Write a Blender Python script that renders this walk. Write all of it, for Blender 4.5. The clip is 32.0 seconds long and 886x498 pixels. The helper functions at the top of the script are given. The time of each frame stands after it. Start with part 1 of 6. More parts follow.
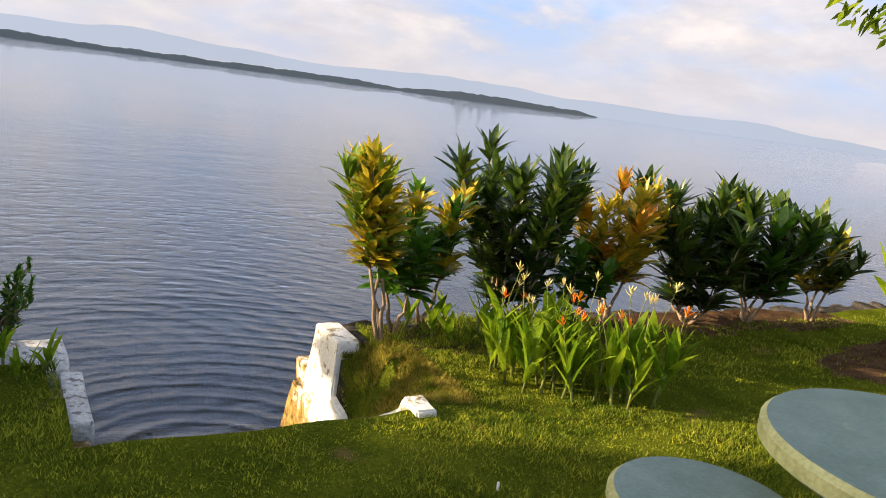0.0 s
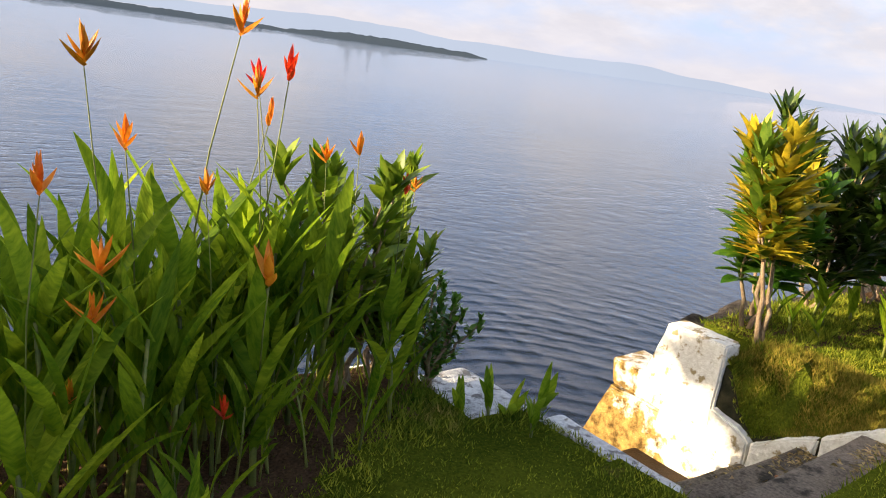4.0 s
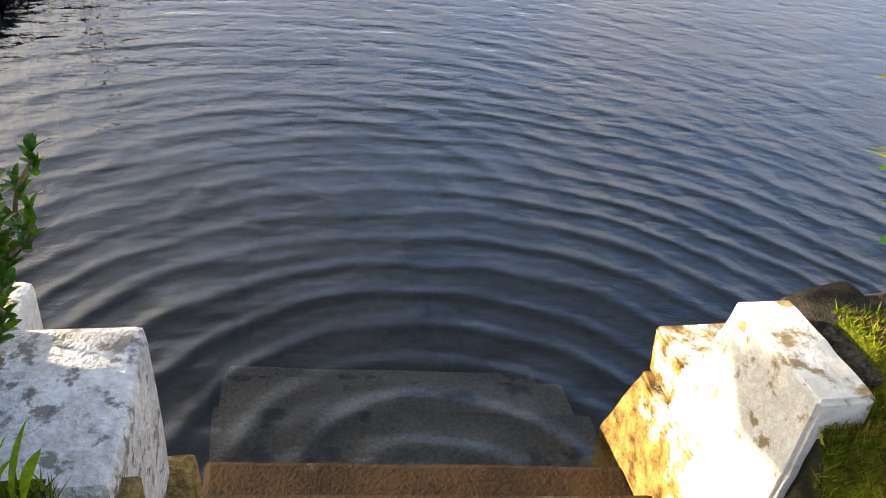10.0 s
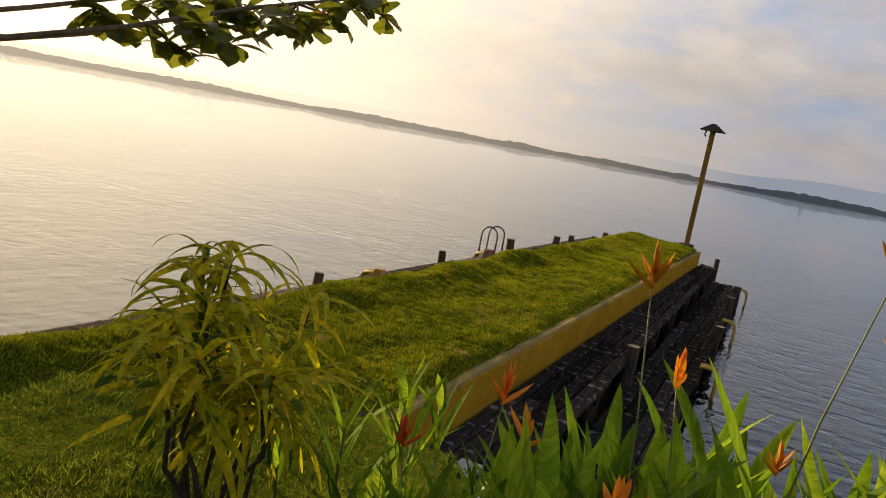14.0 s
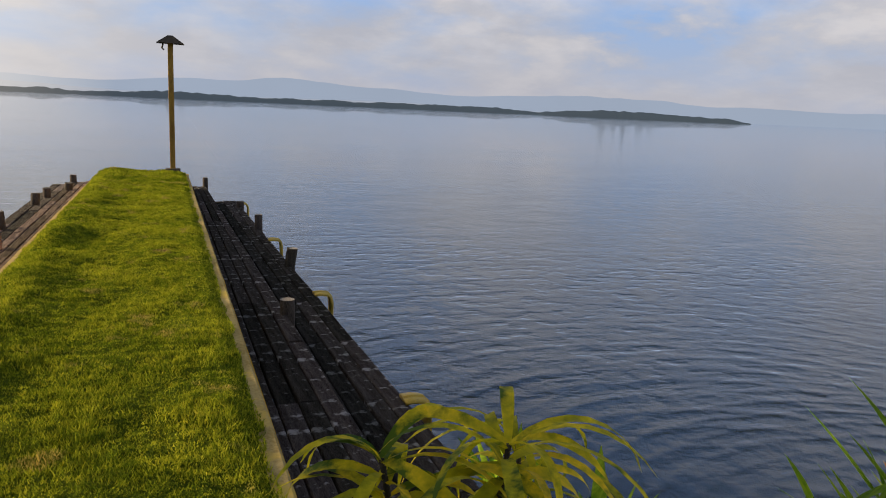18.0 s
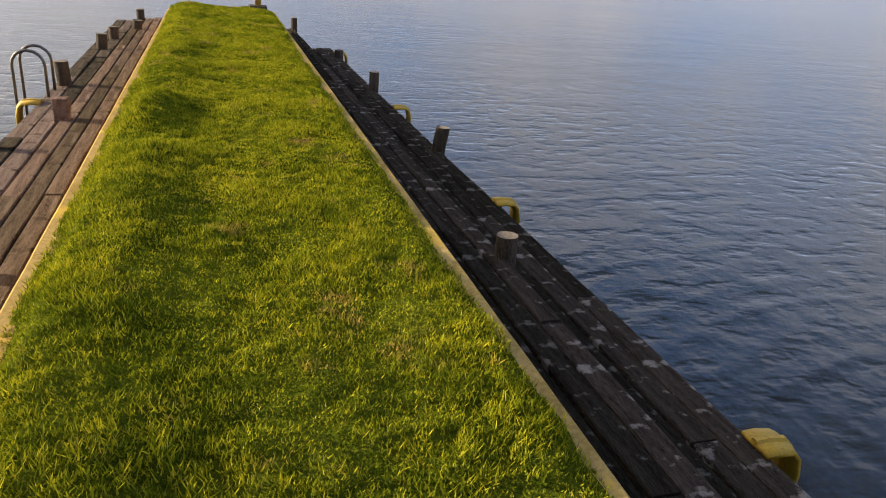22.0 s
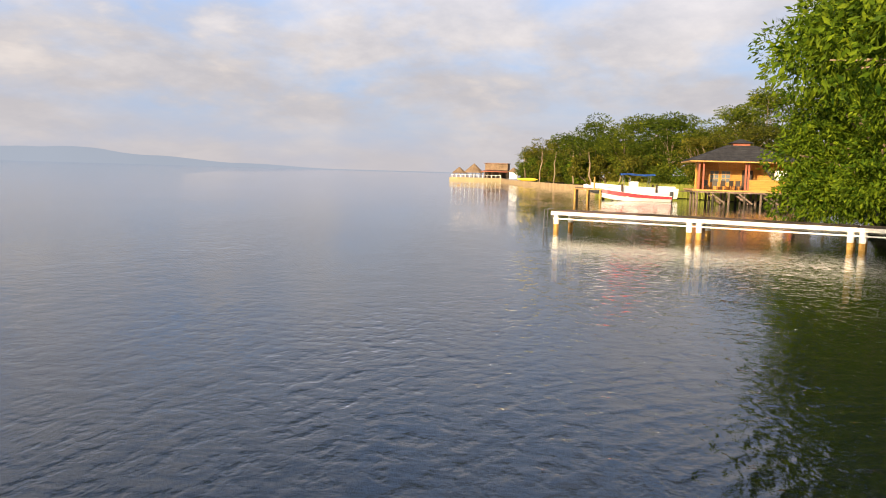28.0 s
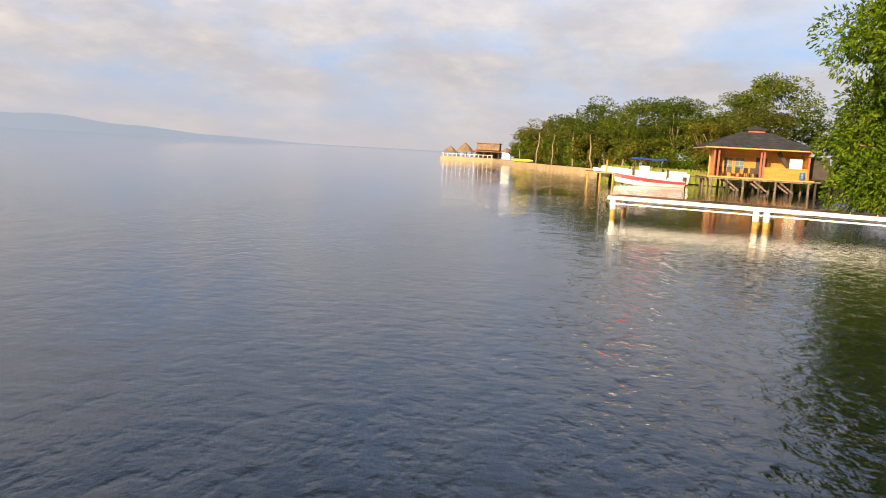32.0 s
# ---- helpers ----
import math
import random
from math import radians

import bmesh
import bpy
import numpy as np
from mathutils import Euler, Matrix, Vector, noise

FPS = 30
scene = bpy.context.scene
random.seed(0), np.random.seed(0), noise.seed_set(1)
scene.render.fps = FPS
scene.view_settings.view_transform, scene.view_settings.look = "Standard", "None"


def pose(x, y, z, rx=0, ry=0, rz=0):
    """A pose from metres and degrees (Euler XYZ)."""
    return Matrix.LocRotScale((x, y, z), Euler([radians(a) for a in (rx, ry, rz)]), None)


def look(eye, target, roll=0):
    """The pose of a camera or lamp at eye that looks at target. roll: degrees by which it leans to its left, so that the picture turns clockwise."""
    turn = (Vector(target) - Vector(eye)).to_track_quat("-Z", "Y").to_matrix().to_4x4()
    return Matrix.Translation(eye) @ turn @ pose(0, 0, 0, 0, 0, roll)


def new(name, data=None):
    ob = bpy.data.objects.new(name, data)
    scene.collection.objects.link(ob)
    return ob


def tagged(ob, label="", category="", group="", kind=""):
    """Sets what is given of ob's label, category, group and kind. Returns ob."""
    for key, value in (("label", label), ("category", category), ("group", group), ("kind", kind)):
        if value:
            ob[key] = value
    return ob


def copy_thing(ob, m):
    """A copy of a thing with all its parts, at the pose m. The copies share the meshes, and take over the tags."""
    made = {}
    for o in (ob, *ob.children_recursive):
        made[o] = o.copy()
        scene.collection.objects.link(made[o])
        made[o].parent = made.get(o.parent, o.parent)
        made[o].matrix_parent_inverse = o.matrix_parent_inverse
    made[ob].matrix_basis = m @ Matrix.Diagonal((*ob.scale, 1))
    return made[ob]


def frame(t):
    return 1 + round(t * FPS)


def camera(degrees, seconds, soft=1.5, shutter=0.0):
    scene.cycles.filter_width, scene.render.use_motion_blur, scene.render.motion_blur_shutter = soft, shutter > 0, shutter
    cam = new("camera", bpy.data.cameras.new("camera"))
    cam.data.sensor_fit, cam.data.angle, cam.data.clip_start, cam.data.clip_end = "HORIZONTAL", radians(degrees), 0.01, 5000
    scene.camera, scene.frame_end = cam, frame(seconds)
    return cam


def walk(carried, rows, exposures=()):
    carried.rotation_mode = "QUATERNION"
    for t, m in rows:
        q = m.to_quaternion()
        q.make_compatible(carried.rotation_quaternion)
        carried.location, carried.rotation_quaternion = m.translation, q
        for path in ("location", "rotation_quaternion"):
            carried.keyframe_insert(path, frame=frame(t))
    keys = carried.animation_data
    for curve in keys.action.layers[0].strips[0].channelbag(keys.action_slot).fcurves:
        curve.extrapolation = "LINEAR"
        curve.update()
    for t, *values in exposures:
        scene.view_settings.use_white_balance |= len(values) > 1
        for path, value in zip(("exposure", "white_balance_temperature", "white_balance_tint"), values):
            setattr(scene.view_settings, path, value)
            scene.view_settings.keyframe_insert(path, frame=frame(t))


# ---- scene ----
cam = camera(61.2, 32.0, soft=1.0)
PATH = [
    (0, (4.671, -5.413, 2.754), (5.691, -3.739, 2.356), 7.8),
    (0.5, (4.249, -5.271, 2.783), (5.125, -3.53, 2.337), 8.0),
    (1, (3.95, -4.904, 2.788), (4.691, -3.106, 2.322), 5.0),
    (1.5, (3.619, -4.61, 2.743), (4.417, -2.842, 2.257), 5.8),
    (2, (3.267, -4.38, 2.744), (3.992, -2.587, 2.235), 5.6),
    (2.5, (3.007, -3.986, 2.706), (3.701, -2.187, 2.174), 6.0),
    (4.5, (2.559, -2.972, 2.458), (3.993, -1.672, 1.958), 7.4),
    (5, (2.813, -3.056, 2.47), (4.367, -1.92, 1.929), 5.8),
    (5.5, (3.054, -3.108, 2.446), (4.711, -2.179, 1.82), 5.0),
    (6, (3.372, -3.054, 2.371), (5.038, -2.16, 1.72), 5.1),
    (6.5, (3.769, -3.037, 2.361), (5.371, -2.076, 1.648), 5.5),
    (7, (4.057, -2.921, 2.342), (5.629, -1.93, 1.604), 6.8),
    (7.5, (4.497, -2.791, 2.318), (5.924, -1.674, 1.472), 6.2),
    (8, (4.834, -2.713, 2.294), (5.958, -1.42, 1.262), 5.7),
    (8.5, (4.999, -2.525, 2.265), (5.97, -1.152, 1.182), 5.9),
    (9, (5.096, -2.307, 2.246), (5.814, -0.805, 1.137), 5.3),
    (9.5, (5.252, -2.163, 2.267), (5.675, -0.544, 1.172), 4.2),
    (10, (5.41, -2.074, 2.263), (5.797, -0.443, 1.171), 6.0),
    (10.5, (5.453, -2.044, 2.268), (5.796, -0.398, 1.185), 7.2),
    (11, (5.376, -2.055, 2.316), (5.7, -0.314, 1.385), 8.7),
    (11.5, (5.257, -2.2, 2.42), (5.5538, -0.3496, 1.7212), 10.3),
    (12, (4.98, -2.169, 2.587), (5.038, -0.215, 2.162), 10.3),
    (12.5, (4.658, -2.233, 2.58), (4.289, -0.291, 2.273), 9.2),
    (13, (4.184, -2.269, 2.584), (3.45, -0.429, 2.311), 9.1),
    (13.5, (3.742, -2.421, 2.586), (2.861, -0.649, 2.297), 11.5),
    (15.5, (2.419, -3.447, 2.71), (2.049, -1.515, 2.351), 3.6),
    (16, (2.054, -3.222, 2.761), (1.853, -1.272, 2.366), 2.6),
    (16.5, (1.776, -2.979, 2.751), (1.792, -1.022, 2.34), 1.9),
    (17, (1.537, -2.618, 2.719), (1.705, -0.66, 2.349), 0.4),
    (17.5, (1.297, -2.222, 2.645), (1.787, -0.318, 2.28), 2.1),
    (18, (1.093, -1.869, 2.635), (1.763, -0.02, 2.269), 2.6),
    (18.5, (0.907, -1.459, 2.591), (1.394, 0.416, 2.095), 1.6),
    (19, (0.641, -1.151, 2.557), (1.003, 0.711, 1.923), 2.6),
    (19.5, (0.54, -0.791, 2.514), (0.706, 1.071, 1.803), 2.1),
    (20, (0.55, -0.464, 2.516), (0.667, 1.38, 1.752), 3.2),
    (20.5, (0.449, -0.142, 2.413), (0.624, 1.691, 1.634), 4.4),
    (21, (0.407, 0.27, 2.399), (0.621, 2.087, 1.591), 4.8),
    (21.5, (0.422, 0.7, 2.412), (0.71, 2.51, 1.61), 5.2),
    (22, (0.4, 1.117, 2.469), (0.947, 2.882, 1.704), 4.6),
    (22.5, (0.571, 1.547, 2.463), (1.294, 3.27, 1.75), 4.3),
    (23, (0.706, 1.921, 2.492), (1.73, 3.506, 1.831), 5.7),
    (23.5, (0.805, 2.328, 2.535), (2.119, 3.717, 1.949), 7.3),
    (24, (0.861, 2.477, 2.549), (2.384, 3.685, 2.08), 5.0),
    (24.5, (0.832, 2.814, 2.6), (2.553, 3.767, 2.242), 5.7),
    (25, (0.759, 3.144, 2.642), (2.556, 3.967, 2.333), 4.9),
    (25.5, (0.655, 3.523, 2.644), (2.483, 4.277, 2.343), 4.5),
    (26, (0.541, 3.947, 2.678), (2.399, 4.639, 2.415), 5.3),
    (26.5, (0.498, 4.4, 2.693), (2.400, 4.962, 2.441), 5.4),
    (28.5, (0.564, 6.197, 2.595), (2.516, 6.59, 2.404), 1.3),
    (29, (0.795, 6.606, 2.577), (2.747, 7.004, 2.404), 1.7),
    (29.5, (1.085, 7.113, 2.545), (3.038, 7.51, 2.368), 2.1),
    (30, (1.160, 7.57, 2.513), (3.114, 7.961, 2.332), 2.0),
    (30.5, (1.024, 7.969, 2.51), (2.979, 8.343, 2.318), 2.2),
    (31, (0.855, 8.405, 2.538), (2.807, 8.751, 2.275), 3.9),
    (31.5, (0.867, 8.949, 2.517), (2.820, 9.295, 2.257), 3.9),
    (32, (0.991, 9.418, 2.524), (2.944, 9.762, 2.266), 3.2),
]
walk(cam, [(t, look(eye, target, roll)) for t, eye, target, roll in PATH], exposures=((0, 1.36, 7100, 14), (2.5, 1.39, 7100, 14), (5, 1.58, 6900, 14), (7, 1.73, 6900, 13), (9, 1.81, 6900, 13), (11, 1.63, 7000, 13), (12, 1.38, 7200, 14), (13, 0.51, 7400, 15),
                           (16, 0.38, 6900, 11), (18, 0.76, 6600, 11), (19, 0.96, 6800, 12), (22, 1.08, 6800, 13), (23, 1.38, 6700, 12), (24, 1.28, 6700, 11), (25, 1.03, 7100, 12), (26, 0.98, 7200, 13), (32, 1.03, 7300, 13)))

# ---- light ----
SUN_AZ, SUN_EL = radians(-67), radians(17)
world = bpy.data.worlds.new("sky")
scene.world = world
world.use_nodes = True
wn, wl = world.node_tree.nodes, world.node_tree.links


def wnode(kind, **values):
    n = wn.new(kind)
    for key, value in values.items():
        n.inputs[key.replace("_", " ")].default_value = value
    return n


def wmath(op, a, b=None):
    n = wn.new("ShaderNodeMath")
    n.operation = op
    for i, v in enumerate((a, b)):
        if v is None:
            continue
        if isinstance(v, (int, float)):
            n.inputs[i].default_value = v
        else:
            wl.new(v, n.inputs[i])
    return n.outputs[0]


def wmix(fac, a, b):
    n = wn.new("ShaderNodeMix")
    n.data_type = "RGBA"
    for i, v in ((0, fac), (6, a), (7, b)):
        if isinstance(v, (int, float, tuple)):
            n.inputs[i].default_value = v
        else:
            wl.new(v, n.inputs[i])
    return n.outputs[2]


sky = wn.new("ShaderNodeTexSky")
sky.sky_type, sky.sun_disc = "NISHITA", False
sky.sun_elevation, sky.sun_rotation = SUN_EL, SUN_AZ
sky.dust_density, sky.ozone_density, sky.air_density = 1.5, 2.0, 1.0
coord = wn.new("ShaderNodeTexCoord")
sep = wn.new("ShaderNodeSeparateXYZ")
wl.new(coord.outputs["Generated"], sep.inputs[0])
up = wmath("MAXIMUM", sep.outputs[2], 0.0)
den = wmath("ADD", up, 0.30)
plane = wn.new("ShaderNodeCombineXYZ")
wl.new(wmath("DIVIDE", sep.outputs[0], den), plane.inputs[0])
wl.new(wmath("DIVIDE", sep.outputs[1], den), plane.inputs[1])
big = wnode("ShaderNodeTexNoise", Scale=1.7, Detail=8.0, Roughness=0.55, Distortion=0.15)
wl.new(plane.outputs[0], big.inputs["Vector"])
shade = wnode("ShaderNodeTexNoise", Scale=3.1, Detail=7.0, Roughness=0.6)
wl.new(plane.outputs[0], shade.inputs["Vector"])
cover = wn.new("ShaderNodeMapRange")
cover.inputs[1].default_value, cover.inputs[2].default_value = 0.34, 0.56
wl.new(big.outputs[0], cover.inputs[0])
tone = wn.new("ShaderNodeMapRange")
tone.inputs[1].default_value, tone.inputs[2].default_value = 0.38, 0.66
wl.new(shade.outputs[0], tone.inputs[0])
# the clouds glow towards the sun
sund = wn.new("ShaderNodeVectorMath")
sund.operation = "DOT_PRODUCT"
sund.inputs[1].default_value = (math.sin(SUN_AZ) * math.cos(SUN_EL), math.cos(SUN_AZ) * math.cos(SUN_EL), math.sin(SUN_EL))
wl.new(coord.outputs["Generated"], sund.inputs[0])
halo = wmath("POWER", wmath("MAXIMUM", sund.outputs["Value"], 0.0), 4.4)
cloud = wmix(tone.outputs[0], (4.5, 4.6, 5.1, 1), (6.3, 6.2, 6.4, 1))
cloud = wmix(halo, cloud, (17.0, 15.0, 11.5, 1))
clear = wmix(0.6, sky.outputs[0], (3.2, 5.3, 9.8, 1))
haze = wmix(halo, (4.5, 4.6, 5.2, 1), (19.0, 16.5, 12.0, 1))
thin = wn.new("ShaderNodeMapRange")
thin.inputs[1].default_value, thin.inputs[2].default_value, thin.inputs[3].default_value, thin.inputs[4].default_value = 0.16, 0.5, 0.92, 0.45
wl.new(up, thin.inputs[0])
dome = wmix(wmath("MULTIPLY", cover.outputs[0], thin.outputs[0]), clear, cloud)
# heaped clouds low over the hills
heap_at = wn.new("ShaderNodeCombineXYZ")
wl.new(sep.outputs[0], heap_at.inputs[0])
wl.new(sep.outputs[1], heap_at.inputs[1])
wl.new(wmath("MULTIPLY", sep.outputs[2], 2.6), heap_at.inputs[2])
heap = wnode("ShaderNodeTexNoise", Scale=5.5, Detail=9.0, Roughness=0.56, Distortion=0.1)
wl.new(heap_at.outputs[0], heap.inputs["Vector"])
heaped = wn.new("ShaderNodeMapRange")
heaped.inputs[1].default_value, heaped.inputs[2].default_value = 0.50, 0.62
wl.new(heap.outputs[0], heaped.inputs[0])
belt = wn.new("ShaderNodeMapRange")
belt.inputs[1].default_value, belt.inputs[2].default_value, belt.inputs[3].default_value, belt.inputs[4].default_value = 0.10, 0.36, 0.85, 0.0
wl.new(up, belt.inputs[0])
heap_tone = wn.new("ShaderNodeMapRange")
heap_tone.inputs[1].default_value, heap_tone.inputs[2].default_value = 0.54, 0.70
wl.new(heap.outputs[0], heap_tone.inputs[0])
heap_colour = wmix(heap_tone.outputs[0], (4.5, 4.6, 5.1, 1), (6.9, 6.6, 6.5, 1))
heap_colour = wmix(halo, heap_colour, (17.0, 15.0, 11.5, 1))
dome = wmix(wmath("MULTIPLY", heaped.outputs[0], belt.outputs[0]), dome, heap_colour)
low = wn.new("ShaderNodeMapRange")
low.inputs[1].default_value, low.inputs[2].default_value, low.inputs[3].default_value, low.inputs[4].default_value = 0.0, 0.14, 0.80, 0.0
wl.new(up, low.inputs[0])
dome = wmix(low.outputs[0], dome, haze)
dome = wmix(wmath("MULTIPLY", halo, 0.8), dome, (24.0, 21.0, 15.5, 1))
# gain added for the water's reflection: sky brightest half way up, dimmed overhead
mid, top_dim = wn.new("ShaderNodeMapRange"), wn.new("ShaderNodeMapRange")
mid.inputs[1].default_value, mid.inputs[2].default_value, mid.inputs[3].default_value, mid.inputs[4].default_value = 0.12, 0.34, 1.0, 1.4
top_dim.inputs[1].default_value, top_dim.inputs[2].default_value, top_dim.inputs[3].default_value, top_dim.inputs[4].default_value = 0.42, 0.72, 1.0, 0.48
wl.new(up, mid.inputs[0])
wl.new(up, top_dim.inputs[0])
gain = wn.new("ShaderNodeVectorMath")
gain.operation = "SCALE"
wl.new(dome, gain.inputs[0])
wl.new(wmath("MULTIPLY", mid.outputs[0], top_dim.outputs[0]), gain.inputs["Scale"])
dome = gain.outputs[0]
back = wn["Background"]
back.inputs[1].default_value = 0.061
wl.new(dome, back.inputs[0])

sun = bpy.data.lights.new("sun", "SUN")
sun.energy, sun.angle, sun.color = 5.0, radians(0.6), (1.0, 0.83, 0.58)
sun_ob = new("sun", sun)
sun_ob.rotation_euler = Vector(sund.inputs[1].default_value).to_track_quat("Z", "Y").to_euler()


# ---- materials ----
def material(name, dark, light, scale=8.0, fine=60.0, rough=0.8, bump=0.3, stretch=(1, 1, 1), vary=0.0, island=0.0, glow=0.0,
             spots=None, spot_scale=3.0, spot_cut=0.58, metal=0.0, depth=0.01, even=False):
    """Two noises mix dark and light; spots is a third colour in patches; vary: by object; island: by leaf; glow: light through leaves."""
    m = bpy.data.materials.new(name)
    m.use_nodes = True
    n, l = m.node_tree.nodes, m.node_tree.links
    b = n["Principled BSDF"]
    tc = n.new("ShaderNodeTexCoord")
    mp = n.new("ShaderNodeMapping")
    mp.inputs["Scale"].default_value = stretch
    l.new(tc.outputs["Object"], mp.inputs[0])

    def tex(s, d=5.0, source=mp):
        t = n.new("ShaderNodeTexNoise")
        t.inputs["Scale"].default_value, t.inputs["Detail"].default_value, t.inputs["Roughness"].default_value = s, d, 0.6
        l.new(source.outputs[0] if source is mp else tc.outputs["Object"], t.inputs["Vector"])
        return t.outputs[0]

    def mix(f, a, c):
        x = n.new("ShaderNodeMix")
        x.data_type = "RGBA"
        for i, v in ((0, f), (6, a), (7, c)):
            if isinstance(v, tuple):
                x.inputs[i].default_value = (*v, 1) if len(v) == 3 else v
            elif isinstance(v, float):
                x.inputs[i].default_value = v
            else:
                l.new(v, x.inputs[i])
        return x.outputs[2]

    def ranged(v, lo, hi, a=0.0, c=1.0):
        r = n.new("ShaderNodeMapRange")
        r.inputs[1].default_value, r.inputs[2].default_value, r.inputs[3].default_value, r.inputs[4].default_value = lo, hi, a, c
        l.new(v, r.inputs[0])
        return r.outputs[0]

    coarse, grain = tex(scale), tex(fine, 3.0)
    add = n.new("ShaderNodeMath")
    add.operation = "ADD"
    l.new(coarse, add.inputs[0])
    l.new(grain, add.inputs[1])
    colour = mix(ranged(add.outputs[0], 0.75, 1.25), dark, light)
    if spots:
        colour = mix(ranged(tex(spot_scale, 8.0, tc if even else mp), spot_cut, spot_cut + 0.07), colour, spots)
    for amount, kind, out in ((vary, "ShaderNodeObjectInfo", "Random"), (island, "ShaderNodeNewGeometry", "Random Per Island")):
        if amount:
            info = n.new(kind)
            hsv = n.new("ShaderNodeHueSaturation")
            l.new(ranged(info.outputs[out], 0, 1, 1 - amount, 1 + amount), hsv.inputs["Value"])
            l.new(ranged(info.outputs[out], 0, 1, 0.5 + 0.05 * amount, 0.5 - 0.05 * amount), hsv.inputs["Hue"])
            l.new(colour, hsv.inputs["Color"])
            colour = hsv.outputs[0]
    l.new(colour, b.inputs["Base Color"])
    l.new(ranged(grain, 0.3, 0.7, max(0.03, rough - 0.12), min(1.0, rough + 0.12)), b.inputs["Roughness"])
    b.inputs["Metallic"].default_value = metal
    b.inputs["Specular IOR Level"].default_value = 0.5 if rough < 0.65 else 0.10 if rough < 0.9 else 0.0
    if bump:
        bp = n.new("ShaderNodeBump")
        bp.inputs["Strength"].default_value, bp.inputs["Distance"].default_value = bump, depth
        l.new(add.outputs[0], bp.inputs["Height"])
        l.new(bp.outputs[0], b.inputs["Normal"])
    if glow:
        tr = n.new("ShaderNodeBsdfTranslucent")
        l.new(colour, tr.inputs[0])
        ms = n.new("ShaderNodeMixShader")
        ms.inputs[0].default_value = glow
        l.new(b.outputs[0], ms.inputs[1])
        l.new(tr.outputs[0], ms.inputs[2])
        l.new(ms.outputs[0], n["Material Output"].inputs[0])
    return m


LAWN = material("lawn", (0.040, 0.062, 0.006), (0.13, 0.15, 0.014), 2.2, 70, 0.95, 0.9, depth=0.03, spots=(0.17, 0.12, 0.045), spot_scale=1.3, spot_cut=0.66)
BLADE = material("grass blade", (0.105, 0.145, 0.009), (0.36, 0.365, 0.022), 1.6, 9, 0.9, 0, island=0.55, glow=0.25, spots=(0.34, 0.28, 0.055), spot_scale=2.6, spot_cut=0.60)
LAWNBLADE = material("lawn blade", (0.070, 0.125, 0.014), (0.30, 0.335, 0.034), 1.6, 9, 0.9, 0, island=0.6, glow=0.25, spots=(0.26, 0.23, 0.05), spot_scale=2.6, spot_cut=0.62)
DRYBLADE = material("dry grass blade", (0.13, 0.125, 0.018), (0.40, 0.33, 0.06), 2.4, 12, 0.9, 0, island=0.5, glow=0.25, spots=(0.12, 0.17, 0.015), spot_scale=3.0, spot_cut=0.52)
SOIL = material("soil", (0.05, 0.03, 0.018), (0.15, 0.09, 0.05), 6, 90, 0.95, 0.9, depth=0.03)
BED = material("lake bed", (0.018, 0.019, 0.012), (0.05, 0.048, 0.030), 1.2, 14, 0.9, 0.5, depth=0.05)
WHITEWASH = material("whitewash", (0.60, 0.58, 0.52), (0.85, 0.84, 0.79), 5, 45, 0.85, 0.8, depth=0.02, spots=(0.28, 0.23, 0.15), spot_scale=8.0, spot_cut=0.575)
KERB = material("weathered kerb", (0.40, 0.40, 0.39), (0.76, 0.76, 0.73), 5, 45, 0.88, 0.9, depth=0.02, spots=(0.22, 0.21, 0.19), spot_scale=17.0, spot_cut=0.545)
WALLPAINT = material("stained whitewash", (0.66, 0.64, 0.57), (0.88, 0.87, 0.82), 5, 45, 0.85, 0.8, depth=0.012, spots=(0.34, 0.27, 0.15), spot_scale=11.0, spot_cut=0.565)
n, l = WALLPAINT.node_tree.nodes, WALLPAINT.node_tree.links
stain_at, stain_sep, stain_noise = n.new("ShaderNodeTexCoord"), n.new("ShaderNodeSeparateXYZ"), n.new("ShaderNodeTexNoise")
stain_noise.inputs["Scale"].default_value, stain_noise.inputs["Detail"].default_value, stain_noise.inputs["Roughness"].default_value = 7.0, 9.0, 0.62
l.new(stain_at.outputs["Object"], stain_sep.inputs[0])
l.new(stain_at.outputs["Object"], stain_noise.inputs["Vector"])


def stain_math(op, a, b):
    x = n.new("ShaderNodeMath")
    x.operation = op
    for i, v in enumerate((a, b)):
        if isinstance(v, (int, float)):
            x.inputs[i].default_value = v
        else:
            l.new(v, x.inputs[i])
    return x.outputs[0]


# lake water has stained the foot of the wall and the ledge brown
wet = stain_math("ADD", stain_math("MULTIPLY", stain_sep.outputs[2], -1.5), stain_math("MULTIPLY", stain_sep.outputs[1], 1.35))
wet = stain_math("ADD", wet, stain_math("MULTIPLY", stain_noise.outputs[0], 2.4))
wet_ramp, wet_mix = n.new("ShaderNodeMapRange"), n.new("ShaderNodeMix")
wet_ramp.inputs[1].default_value, wet_ramp.inputs[2].default_value = -0.22, 0.12
l.new(wet, wet_ramp.inputs[0])
wet_mix.data_type = "RGBA"
rust = n.new("ShaderNodeMix")
rust.data_type = "RGBA"
rust.inputs[6].default_value, rust.inputs[7].default_value = (0.07, 0.042, 0.012, 1), (0.36, 0.235, 0.075, 1)
rust_noise, rust_ramp = n.new("ShaderNodeTexNoise"), n.new("ShaderNodeMapRange")
rust_noise.inputs["Scale"].default_value, rust_noise.inputs["Detail"].default_value, rust_noise.inputs["Roughness"].default_value = 16.0, 8.0, 0.65
rust_ramp.inputs[1].default_value, rust_ramp.inputs[2].default_value = 0.36, 0.62
